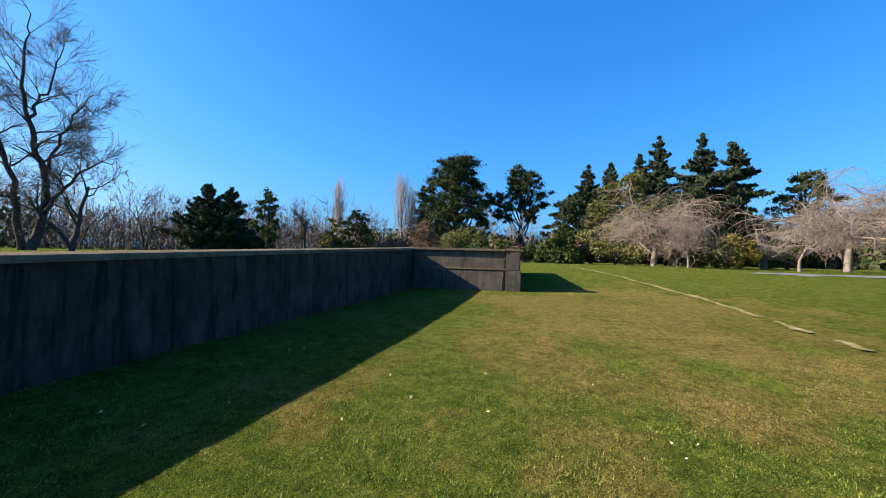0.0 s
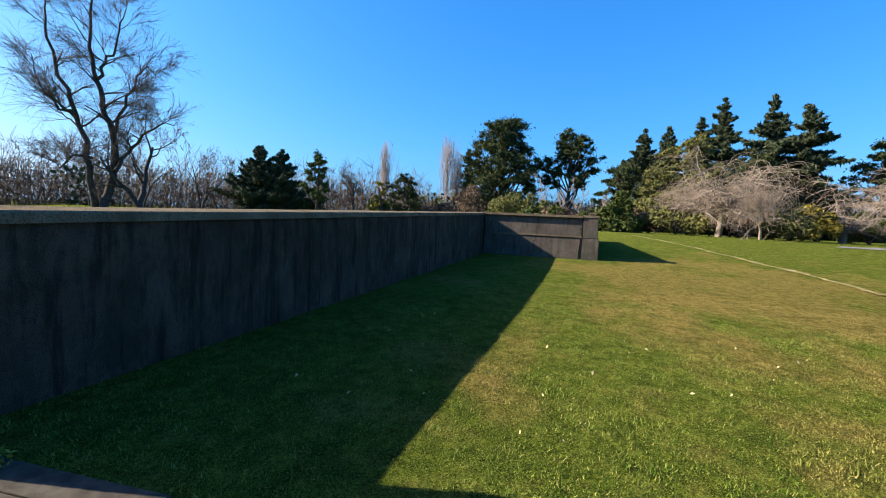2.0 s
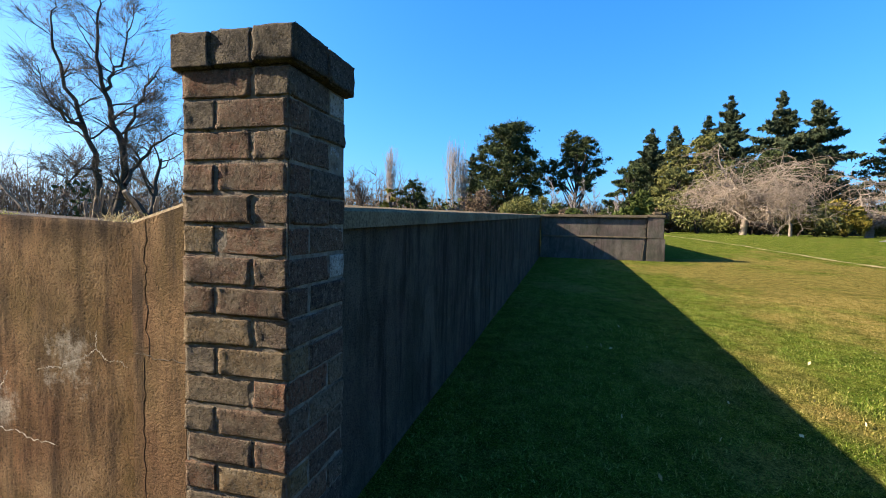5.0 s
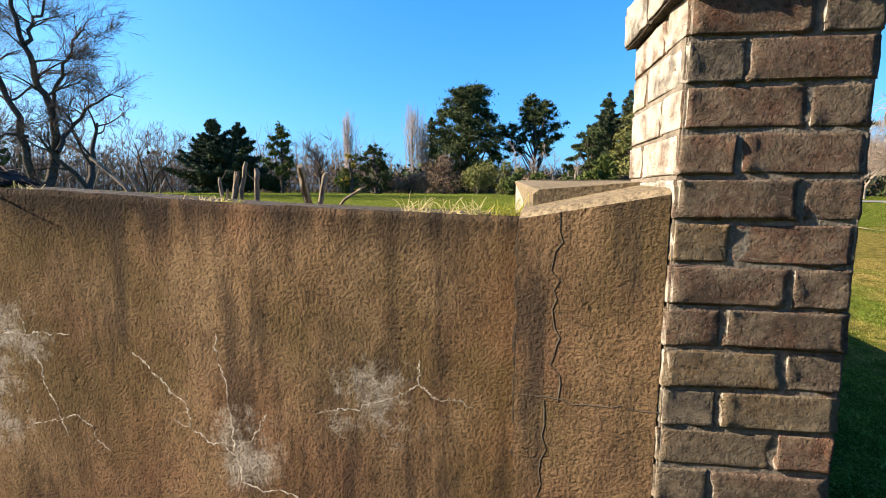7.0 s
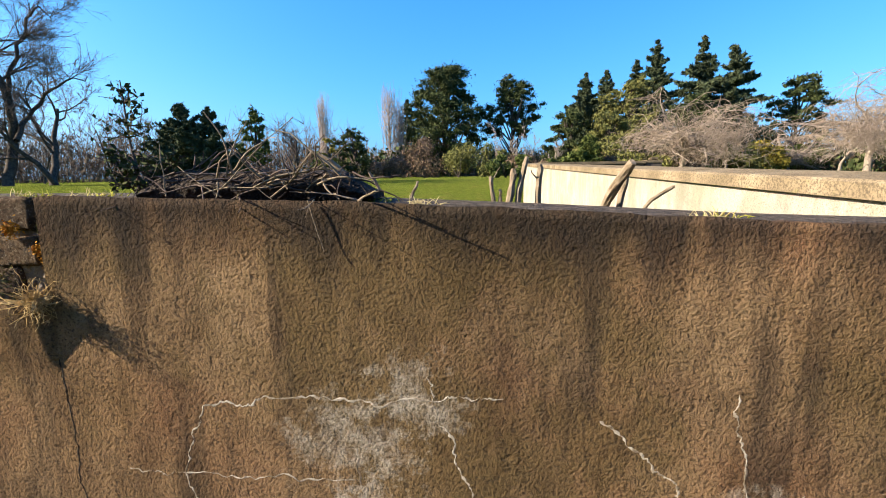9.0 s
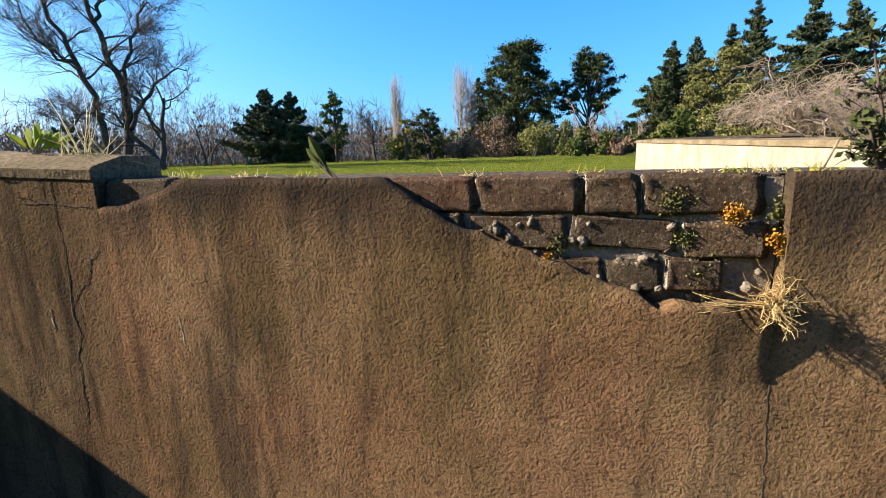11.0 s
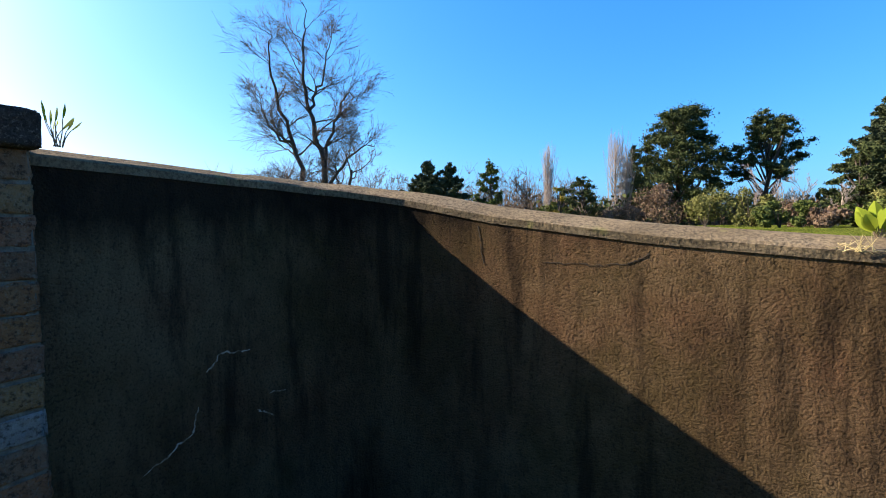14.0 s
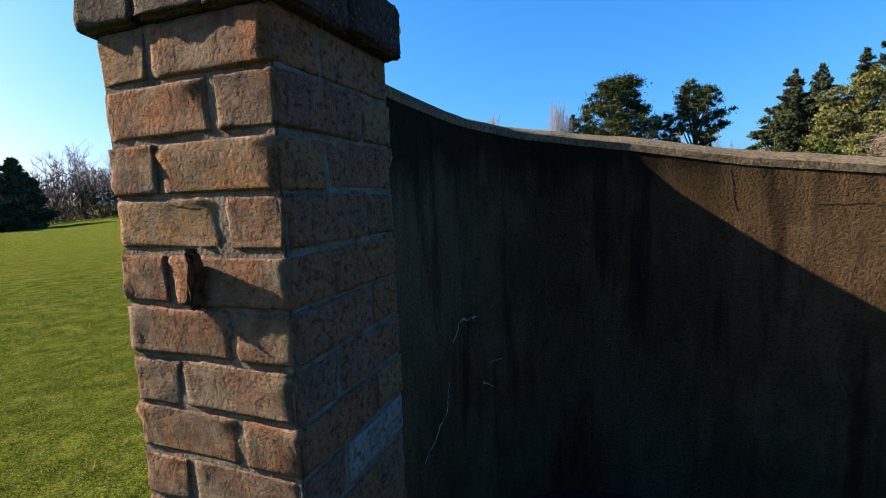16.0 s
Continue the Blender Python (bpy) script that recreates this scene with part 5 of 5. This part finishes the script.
def hedge_stem(x, top, lean, r, label, seed, y=2.8, twigs=0, nod=0.0):
    """A cut stem of the old hedge: rises from the ground behind the wall, its tip leans."""
    rng = np.random.default_rng(seed)
    z = ground_z(x, y)
    t = thing("dead_sapling", (x, y, z), label, "sapling")
    low, tip = np.array([0, 0, 1.11 - z]), np.array([lean, nod, top - z])
    pts = [np.array([rng.normal() * 0.02, rng.normal() * 0.02, -0.05]), np.array([rng.normal() * 0.015, 0, 0.5]), low]
    for k in (0.3, 0.6, 0.85, 1.0):
        pts.append(low + (tip - low) * np.array([k ** 1.15, k, k ** 0.9]) + rng.normal(size=3) * r * 0.25)
    pts = np.array(pts)
    rad = np.array([1.25, 1.1, 1.0, 1.05, 0.9, 0.95, 0.72]) * r
    v, f = tube_arrays([(pts, rad)], 8)
    v = v + rng.normal(size=v.shape) * r * 0.10
    bm = bmesh.new()
    bv = [bm.verts.new(q) for q in v]
    for q in f:
        bm.faces.new([bv[i] for i in q])
    bm.faces.new(bv[-8:])
    part("wood", bm, M_STICK, t)
    if twigs:
        side = [(limb(rng, pts[int(rng.integers(3, 6))], (rng.normal(), rng.normal() * 0.4, 0.7), rng.uniform(0.04, 0.09), 4, 0.2), np.linspace(r * 0.35, r * 0.12, 5)) for _ in range(twigs)]
        part("twigs", tubes("twigs", side, 4, M_STICK), None, t)
    return t


ST = "cut dead hedge sapling standing behind the wall"
for i, (x, top, lean, r, k) in enumerate([(-1.215, 1.255, 0.03, 0.012, 0), (-1.52, 1.275, 0.005, 0.012, 1), (-1.60, 1.30, 0.035, 0.011, 0), (-1.635, 1.262, 0.025, 0.013, 0),
                                          (-1.69, 1.23, -0.01, 0.008, 1), (-1.665, 1.18, 0.0, 0.007, 0), (-2.02, 1.215, 0.04, 0.006, 0), (-1.12, 1.185, 0.10, 0.008, 0)]):
    hedge_stem(x, top, lean, r, ST, 200 + i, twigs=k)
hedge_stem(-1.27, 1.275, 0.037, 0.017, "thick sawn hedge stem leaning over the wall", 214, nod=-0.17)
hedge_stem(-2.13, 1.325, -0.23, 0.009, "long bent dead hedge branch behind the wall", 210)
hedge_stem(-2.10, 1.255, -0.07, 0.007, "bent dead hedge branch behind the wall", 211)
hedge_stem(-2.37, 1.27, 0.05, 0.0035, "thin dead hedge twig behind the wall", 212)


def root_clod():
    """A low bank of soil and old roots left on the wall."""
    rng = np.random.default_rng(41)
    t = thing("root_clod", (-2.33, wall_front(-2.33) + 0.14, wall_top(-2.33) - 0.006), "dark bank of soil and dead roots on the wall top", "soil")
    bm = bmesh.new()
    rows = []
    for i in range(31):
        u = i / 30
        x = -0.25 + 0.58 * u
        h = 0.064 * (1 - 0.5 * abs(2 * u - 1) ** 6) + 0.012 * noise.noise((u * 9, 2, 0))
        if u > 0.85:
            h *= max(0.12, (1.12 - u) / 0.27)
        rows.append([bm.verts.new((x, y + 0.008 * noise.noise((u * 14, k, 3)), z * h + 0.004 * noise.noise((u * 25, k, 8)))) for k, (y, z) in enumerate([(-0.07, 0), (-0.078, 0.5), (-0.05, 1.0), (0.0, 1.1), (0.05, 0.9), (0.06, 0)])])
    for a, b in zip(rows, rows[1:]):
        for k in range(5):
            bm.faces.new((a[k], a[k + 1], b[k + 1], b[k]))
    bm.faces.new(rows[0])
    bm.faces.new(rows[-1][::-1])
    bmesh.ops.recalc_face_normals(bm, faces=bm.faces[:])
    part("soil", bm, M_SOIL, t)
    roots = []
    for _ in range(110):
        s = (rng.uniform(-0.24, 0.28), rng.uniform(-0.09, 0.0), rng.uniform(0.0, 0.07))
        roots.append((limb(rng, s, (rng.normal(), rng.normal() * 0.3, rng.normal() * 0.3), rng.uniform(0.04, 0.16), 5, 0.25), np.linspace(0.0028, 0.0012, 6)))
    tagged(part("root_mat", tubes("root_mat", roots, 4, M_TWIG_DARK), None, t, "tangled dark roots"), kind="stuff")
    for _ in range(14):
        s = (rng.uniform(-0.05, 0.26), -0.085, rng.uniform(0.02, 0.06))
        twig = (limb(rng, s, (rng.normal(), -0.1, rng.normal() * 0.6 + 0.3), rng.uniform(0.06, 0.2), 5, 0.18), np.linspace(0.003, 0.0013, 6))
        part("dead_twig", tubes("dead_twig", [twig], 4, M_STICK), None, t, "pale dead twig")


root_clod()


def shrub(x, y, z, height, seed, label):
    """A small half-dead shrub with tiny dark leaves."""
    rng = np.random.default_rng(seed)
    t = thing("wall_shrub", (x, y, z), label, "shrub")
    paths, pts = [], []
    for way, size in (((0.03, 0, 1), height), ((-0.5, 0, 0.7), height * 0.45), ((0.75, 0, 0.7), height * 0.6)):
        p = limb(rng, (rng.normal() * 0.006, 0, 0), way, size, 10, 0.06)
        paths.append((p, np.linspace(0.0042, 0.0014, 11)))
        for _ in range(44):
            f = rng.uniform(0.15, 1.0)
            c = p[int(f * 10)]
            q = limb(rng, c, (rng.normal(), rng.normal() * 0.8, rng.uniform(-0.1, 0.9)), size * (0.42 * (1 - f) + 0.10) * rng.uniform(0.6, 1.2), 4, 0.22)
            paths.append((q, np.linspace(0.0015, 0.0007, 5)))
            pts.append(q[rng.integers(1, 5, 6)] + rng.normal(size=(6, 3)) * 0.004)
    part("woody_stem", tubes("woody_stem", paths, 5, M_TWIG_DARK), None, t)
    part("leaves", leaf_cards("leaves", np.concatenate(pts), 0.0085, M_PINE, rng, 1.8, 0.4), None, t, "tiny dark green leaves")


shrub(-2.60, wall_front(-2.6) + 0.10, wall_top(-2.6), 0.29, 61, "small half-dead shrub growing from the wall top")
stick("dead_branch", -2.28, wall_front(-2.28) + 0.05, wall_top(-2.28) + 0.035, (1.0, -0.05, 0.38), 0.20, 0.0036, "pale broken branch lying on the soil bank", 220, 2)
stick("dead_branch", -2.02, wall_front(-2.02) + 0.04, wall_top(-2.02) + 0.01, (-1.0, 0, 0.3), 0.18, 0.0024, "thin dry branch across the soil bank", 221, 2)
stick("dead_branch", -2.35, wall_front(-2.35) + 0.03, wall_top(-2.35) + 0.03, (0.75, -0.02, 0.6), 0.24, 0.0019, "thin forked twig rising from the soil bank", 222, 3)
stick("dead_branch", -2.13, wall_front(-2.13) - 0.006, wall_top(-2.13) + 0.012, (0.28, -0.06, -0.9), 0.12, 0.0012, "thin pale root hanging over the wall", 223, 0)


for i, (x, way, l, r) in enumerate([(-2.12, (0.12, -1.0, -0.05), 0.105, 0.0011), (-2.02, (0.5, -0.8, 0.3), 0.085, 0.0026), (-1.96, (0.2, -0.9, 0.15), 0.05, 0.0014), (-2.30, (0.3, -0.9, 0.1), 0.05, 0.0015), (-2.24, (0.8, -0.3, 0.5), 0.18, 0.0026), (-2.42, (0.9, -0.2, 0.3), 0.2, 0.0022), (-2.5, (-0.3, 0.1, 0.9), 0.13, 0.0018), (-2.36, (-0.8, -0.1, 0.5), 0.14, 0.0018)]):
    stick("dead_branch", x, wall_front(x) + (0.01 if l < 0.12 else 0.05), wall_top(x) + 0.012, way, l, r, "dry dead branch reaching out over the wall", 230 + i, 2 if l > 0.08 else 0)


def sprout(x, y, z, n, length, size, seed, label, lean=(0, 0, 1), mat=None):
    """A seedling: thin stems with a few broad leaves."""
    rng = np.random.default_rng(seed)
    t = thing("sprout", (x, y, z), label, "plant")
    m = mat or M_SPROUT
    for i in range(n):
        w = np.array(lean) + rng.normal(size=3) * np.array([0.5, 0.3, 0.15])
        p = limb(rng, (rng.normal() * 0.006, rng.normal() * 0.006, 0), w, length * rng.uniform(0.5, 1.0), 4, 0.1)
        part("stem", tubes("stem", [(p, np.linspace(0.0018, 0.001, 5))], 4, M_STICK), None, t)
        d = p[-1] - p[-2]
        d /= np.linalg.norm(d)
        side = np.cross(d, (0.2, 1, 0.1))
        side /= np.linalg.norm(side)
        up = np.cross(side, d)
        l = size * rng.uniform(0.7, 1.2)
        bm = bmesh.new()
        rows = []
        for k in range(6):
            u = k / 5
            wd = l * 0.26 * math.sin(math.pi * min(0.97, u * 0.92 + 0.05))
            c = p[-1] + d * l * u + up * l * 0.15 * u * u
            rows.append([bm.verts.new(c - side * wd + up * wd * 0.35), bm.verts.new(c), bm.verts.new(c + side * wd + up * wd * 0.35)])
        for a, b in zip(rows, rows[1:]):
            for k in (0, 1):
                bm.faces.new((a[k], a[k + 1], b[k + 1], b[k]))
        part("leaf", bm, m, t)
    return t


sprout(-3.76, wall_front(-3.76) + 0.06, wall_top(-3.76), 6, 0.05, 0.05, 71, "small green seedling on the wall top", (-0.5, -0.2, 0.8), M_BUSH)
sprout(-4.78, 2.25, 1.285, 15, 0.045, 0.066, 72, "bright yellow green seedling on the coping")
sprout(-6.815, 1.22, 1.565, 10, 0.085, 0.042, 73, "green and reddish seedling at the pillar on the coping", (0.0, 0, 1.0))
sprout(0.20, 1.95, 1.655, 4, 0.015, 0.03, 74, "small yellow green seedling on the brick cap")
for i, (x, n, h, m) in enumerate([(-4.60, 12, 0.20, M_STRAW), (-4.52, 8, 0.15, M_STRAW), (-4.66, 18, 0.09, M_STRAW), (-4.70, 14, 0.04, M_STRAW), (-5.05, 20, 0.025, M_MOSS), (-5.16, 14, 0.02, M_MOSS), (-5.30, 10, 0.02, M_MOSS), (-4.58, 30, 0.035, M_MOSS)]):
    tuft("grass_tuft", x, wall_front(x) + 0.12, 1.272 + 0.06 * max(0, -4.7 - x), n, h, 0.06, m, "grass tuft on the coping", 300 + i, fall=0.1 if h > 0.1 else 0.6)
tuft("grass_tuft", -4.86, wall_front(-4.86) - 0.002, 1.262, 26, 0.045, 0.06, M_STRAW, "dry grass tuft hanging over the coping's edge", 310)
for i, x in enumerate((-0.42, -0.50, -0.36, -0.62, -0.30)):
    tuft("grass_tuft", x, wall_front(x) + 0.09, wall_top(x), 34, 0.05, 0.10, M_STRAW if i % 2 else M_MOSS, "grass tuft in the corner of the wall top", 320 + i)
for i, x in enumerate((-1.26, -1.20, -2.78, -2.86, -2.95, -3.15, -3.4, -2.72, -4.3, -4.2, -4.05, -3.9, -1.9, -2.0)):
    tuft("grass_tuft", x, wall_front(x) + 0.07 + 0.04 * (i % 3), wall_top(x), 22, 0.022, 0.07, M_STRAW if i % 2 == 0 else M_MOSS, "low grass tuft on the wall top", 340 + i)


def straw_nest():
    rng = np.random.default_rng(51)
    t = thing("straw_tuft", (-2.815, wall_front(-2.8) - 0.012, 0.955), "dry pale grass root hanging from the hole in the render", "grass tuft")
    paths = []
    for _ in range(150):
        w = (rng.normal() * 0.8 + 0.1, -abs(rng.normal()) * 0.4, rng.normal() * 0.7 - 0.35)
        paths.append((limb(rng, rng.normal(size=3) * 0.008, w, rng.uniform(0.03, 0.10), 6, 0.62), np.linspace(0.0011, 0.0005, 7)))
    for _ in range(16):
        paths.append((limb(rng, (0, 0, -0.005), (-1, -0.05, rng.normal() * 0.08), rng.uniform(0.08, 0.15), 6, 0.08), np.linspace(0.0018, 0.0008, 7)))
    part("straw", tubes("straw", paths, 3, M_ROOT), None, t)


straw_nest()


def lichen(x, z, r, seed, d=0.03):
    """A crumbly pad of lichen on the broken edge."""
    rng = np.random.default_rng(seed)
    q = rng.normal(size=(420, 3)) * np.array([r, r * 0.25, r * 0.75]) * 0.5
    ob = part("lichen", leaf_cards("lichen", q, 0.0042, M_LICHEN, rng, 1.3), None, wall_niche, "orange lichen")
    ob.location = (x, wall_front(x) + d - 0.004, z)


lichen(-2.888, 1.125, 0.024, 1, 0.014)
lichen(-2.812, 1.075, 0.017, 2, 0.01)
lichen(-2.803, 1.05, 0.009, 3, 0.01)
lichen(-3.24, 1.03, 0.008, 4, 0.012)

# cracks in the render
SALT = [((-2.43, 0.69), (-2.24, 0.717), 0.010), ((-2.24, 0.717), (-1.863, 0.723), 0.011), ((-1.863, 0.723), (-1.70, 0.735), 0.008), ((-1.863, 0.723), (-1.87, 0.80), 0.006), ((-1.863, 0.723), (-1.80, 0.55), 0.009),
        ((-1.80, 0.55), (-1.74, 0.40), 0.009), ((-2.496, 0.506), (-2.05, 0.51), 0.008), ((-2.496, 0.506), (-2.43, 0.69), 0.007), ((-2.496, 0.506), (-2.40, 0.34), 0.009), ((-2.65, 0.51), (-2.496, 0.506), 0.005),
        ((-1.486, 0.691), (-1.314, 0.546), 0.012), ((-1.314, 0.546), (-1.30, 0.47), 0.012), ((-1.201, 0.768), (-1.175, 0.60), 0.010), ((-1.175, 0.60), (-1.14, 0.32), 0.012), ((-1.36, 0.49), (-1.15, 0.40), 0.010),
        ((-1.15, 0.40), (-1.05, 0.54), 0.009), ((-0.90, 0.555), (-0.70, 0.61), 0.010), ((-0.70, 0.61), (-0.607, 0.66), 0.012), ((-0.607, 0.66), (-0.605, 0.73), 0.007), ((-0.607, 0.66), (-0.55, 0.62), 0.008), ((-0.55, 0.62), (-0.46, 0.61), 0.005),
        ((-1.15, 0.32), (-0.80, 0.28), 0.010), ((-1.70, 0.475), (-1.59, 0.36), 0.008), ((-1.87, 0.43), (-1.70, 0.475), 0.007), ((-2.05, 0.60), (-2.03, 0.35), 0.012)]
for i, (a, b, w) in enumerate(SALT):
    crack("salt_crack", a, b, 18, 0.012, w * 0.58, on_skin, wall_niche, M_SALT, 400 + i, 0.0005)


CURVE_RUN = np.concatenate([[0], np.cumsum([math.hypot(b[0][0] - a[0][0], b[0][1] - a[0][1]) for a, b in zip(line, line[1:])])])


def on_curve(run, z, d):
    """A place on the curved wall, by the distance along it from the far pillar."""
    x, y = (float(np.interp(run, CURVE_RUN, [p[0][c] for p in line])) for c in (0, 1))
    k = min(max(int(np.searchsorted(CURVE_RUN, run)), 1), len(line) - 1)
    n = normal_at(line, k)
    return (x - n.x * (d + 0.002), y - n.y * (d + 0.002), z)


for i, (a, b) in enumerate([((0.53, 0.79), (0.579, 0.848)), ((0.579, 0.848), (0.70, 0.84)), ((0.495, 0.67), (0.471, 0.577)), ((0.471, 0.577), (0.30, 0.50)), ((0.72, 0.59), (0.79, 0.545)), ((0.77, 0.641), (0.84, 0.643))]):
    crack("salt_crack", a, b, 10, 0.008, 0.007, on_curve, wall_niche, M_SALT, 460 + i, 0.001)


def on_front(x, z, d):
    return (x, wall_front(x) - d - 0.001, z)


for i, (a, b, w, k) in enumerate([((-4.60, 1.215), (-4.60, 0.95), 0.005, 0.006), ((-4.60, 0.95), (-4.64, 0.45), 0.007, 0.012), ((-4.47, 1.14), (-4.72, 1.15), 0.004, 0.004), ((-4.47, 1.02), (-4.60, 0.86), 0.005, 0.012),
                                  ((-5.70, 1.20), (-5.42, 1.20), 0.004, 0.006), ((-5.42, 1.20), (-5.35, 1.24), 0.007, 0.004), ((-5.955, 1.33), (-5.93, 1.18), 0.006, 0.008)]):
    crack("crack", a, b, 20, k * 1.1, w * 0.95, on_front, wall_niche, M_CRACK, 500 + i, 0.0008)
for i, (a, b, w, k) in enumerate([((-2.80, 0.80), (-2.78, 0.30), 0.005, 0.010), ((-0.356, 1.10), (-0.350, 0.2), 0.026, 0.010)]):
    crack("crack", a, b, 20, k * 0.8, w * 0.6, on_skin, wall_niche, M_CRACK, 520 + i, 0.0008)
for x, z, h in ((-4.70, 0.80, 0.07), (-4.228, 0.80, 0.08)):
    crack("salt_streak", (x, z + h / 2), (x + 0.004, z - h / 2), 5, 0.003, 0.0065, on_front if x < -4.45 else on_skin, wall_niche, M_SALT, int(-x * 100), 0.001)

# bricks laid bare where the render has fallen
BARE = [brick_mesh("brick", 0.215, 0.1, 0.081, M_BRICK_BARE, s + 40, 0.004, 0.006) for s in range(5)]


LUMPS = [brick_mesh("mortar_lump", 0.05, 0.04, 0.035, M_MORTAR, s + 80, 0.006, 0.012, 3) for s in range(4)]


def bare_bricks(x0, x1, rows, seed):
    """Old brickwork: a sound upper course, broken and sunken bricks with lumps of mortar below."""
    r = random.Random(seed)
    for k in range(rows):
        x = x0 - 0.11 * (k % 2)
        while x < x1:
            l = 0.225 if r.random() < (0.8 if k == 0 else 0.35) else (0.115 if r.random() < 0.6 else 0.155)
            c = x + l / 2
            if x0 - 0.05 < c < x1 + 0.02 and not (k and r.random() < 0.14):
                ob = part("brick", r.choice(BARE), None, wall_niche)
                deep = 0.076 if k == 0 else 0.070 + r.uniform(0.0, 0.009)
                ob.location = (c, wall_front(c) + deep, wall_top(c) - 0.044 - k * COURSE + (r.uniform(-0.008, 0.008) if k else 0))
                ob.scale = ((l - r.uniform(0.005, 0.010)) / 0.215, 1, r.uniform(0.8, 0.95) if k else 0.98)
                ob.rotation_euler = (r.uniform(-0.05, 0.05) if k else 0.0, r.uniform(-0.08, 0.08) if k else 0.0, (r.uniform(-0.07, 0.03) if k else r.uniform(-0.008, 0.008)) - 0.04)
            x += l
    for _ in range(int((x1 - x0) * 70 * (rows - 1))):
        c, z = r.uniform(x0 + 0.1, x1), r.uniform(0.095, COURSE * rows)
        ob = part("mortar_lump", r.choice(LUMPS), None, wall_niche)
        ob.location = (c, wall_front(c) + r.uniform(0.026, 0.04), wall_top(c) - z)
        ob.rotation_euler = (r.uniform(0, 6), r.uniform(0, 6), r.uniform(0, 6))
        ob.scale = [r.uniform(0.12, 0.4)] * 3


def wall_moss(spots, seed):
    """Small green moss pads in the joints of the bare bricks."""
    rng = np.random.default_rng(seed)
    for x, z, w, h in spots:
        q = rng.normal(size=(260, 3)) * np.array([w, 0.006, h]) * 0.5
        q[:, 1] = -np.abs(q[:, 1])
        t = thing("moss_pad", (x, wall_front(x) + 0.026, z), "small yellow green moss pad on the bare bricks", "moss")
        part("moss", leaf_cards("moss", q, 0.004, M_OLIVE, rng, 1.6), None, t)


wall_moss([(-2.99, 1.15, 0.035, 0.03), (-2.97, 1.07, 0.02, 0.02), (-2.93, 0.99, 0.03, 0.04), (-3.22, 1.06, 0.02, 0.03), (-2.81, 1.12, 0.015, 0.03)], 8)
bed = []
for x in np.linspace(-3.62, -2.802, 28):
    y = wall_front(x) + 0.033 + 0.005 * noise.noise((x * 16, 2, 0))
    bed.append([(x, y + 0.012, 0.90), (x, y + 0.004 * noise.noise((x * 30, 7, 0)), 1.02), (x, y, wall_top(x) - 0.012), (x, y + 0.035, wall_top(x) - 0.012), (x, y + 0.035, 0.90)])
sweep("mortar_bed", bed, M_MORTAR, wall_niche, "crumbling dark mortar")
bare_bricks(-3.62, -2.80, 3, 3)
bare_bricks(-4.44, -4.10, 1, 4)
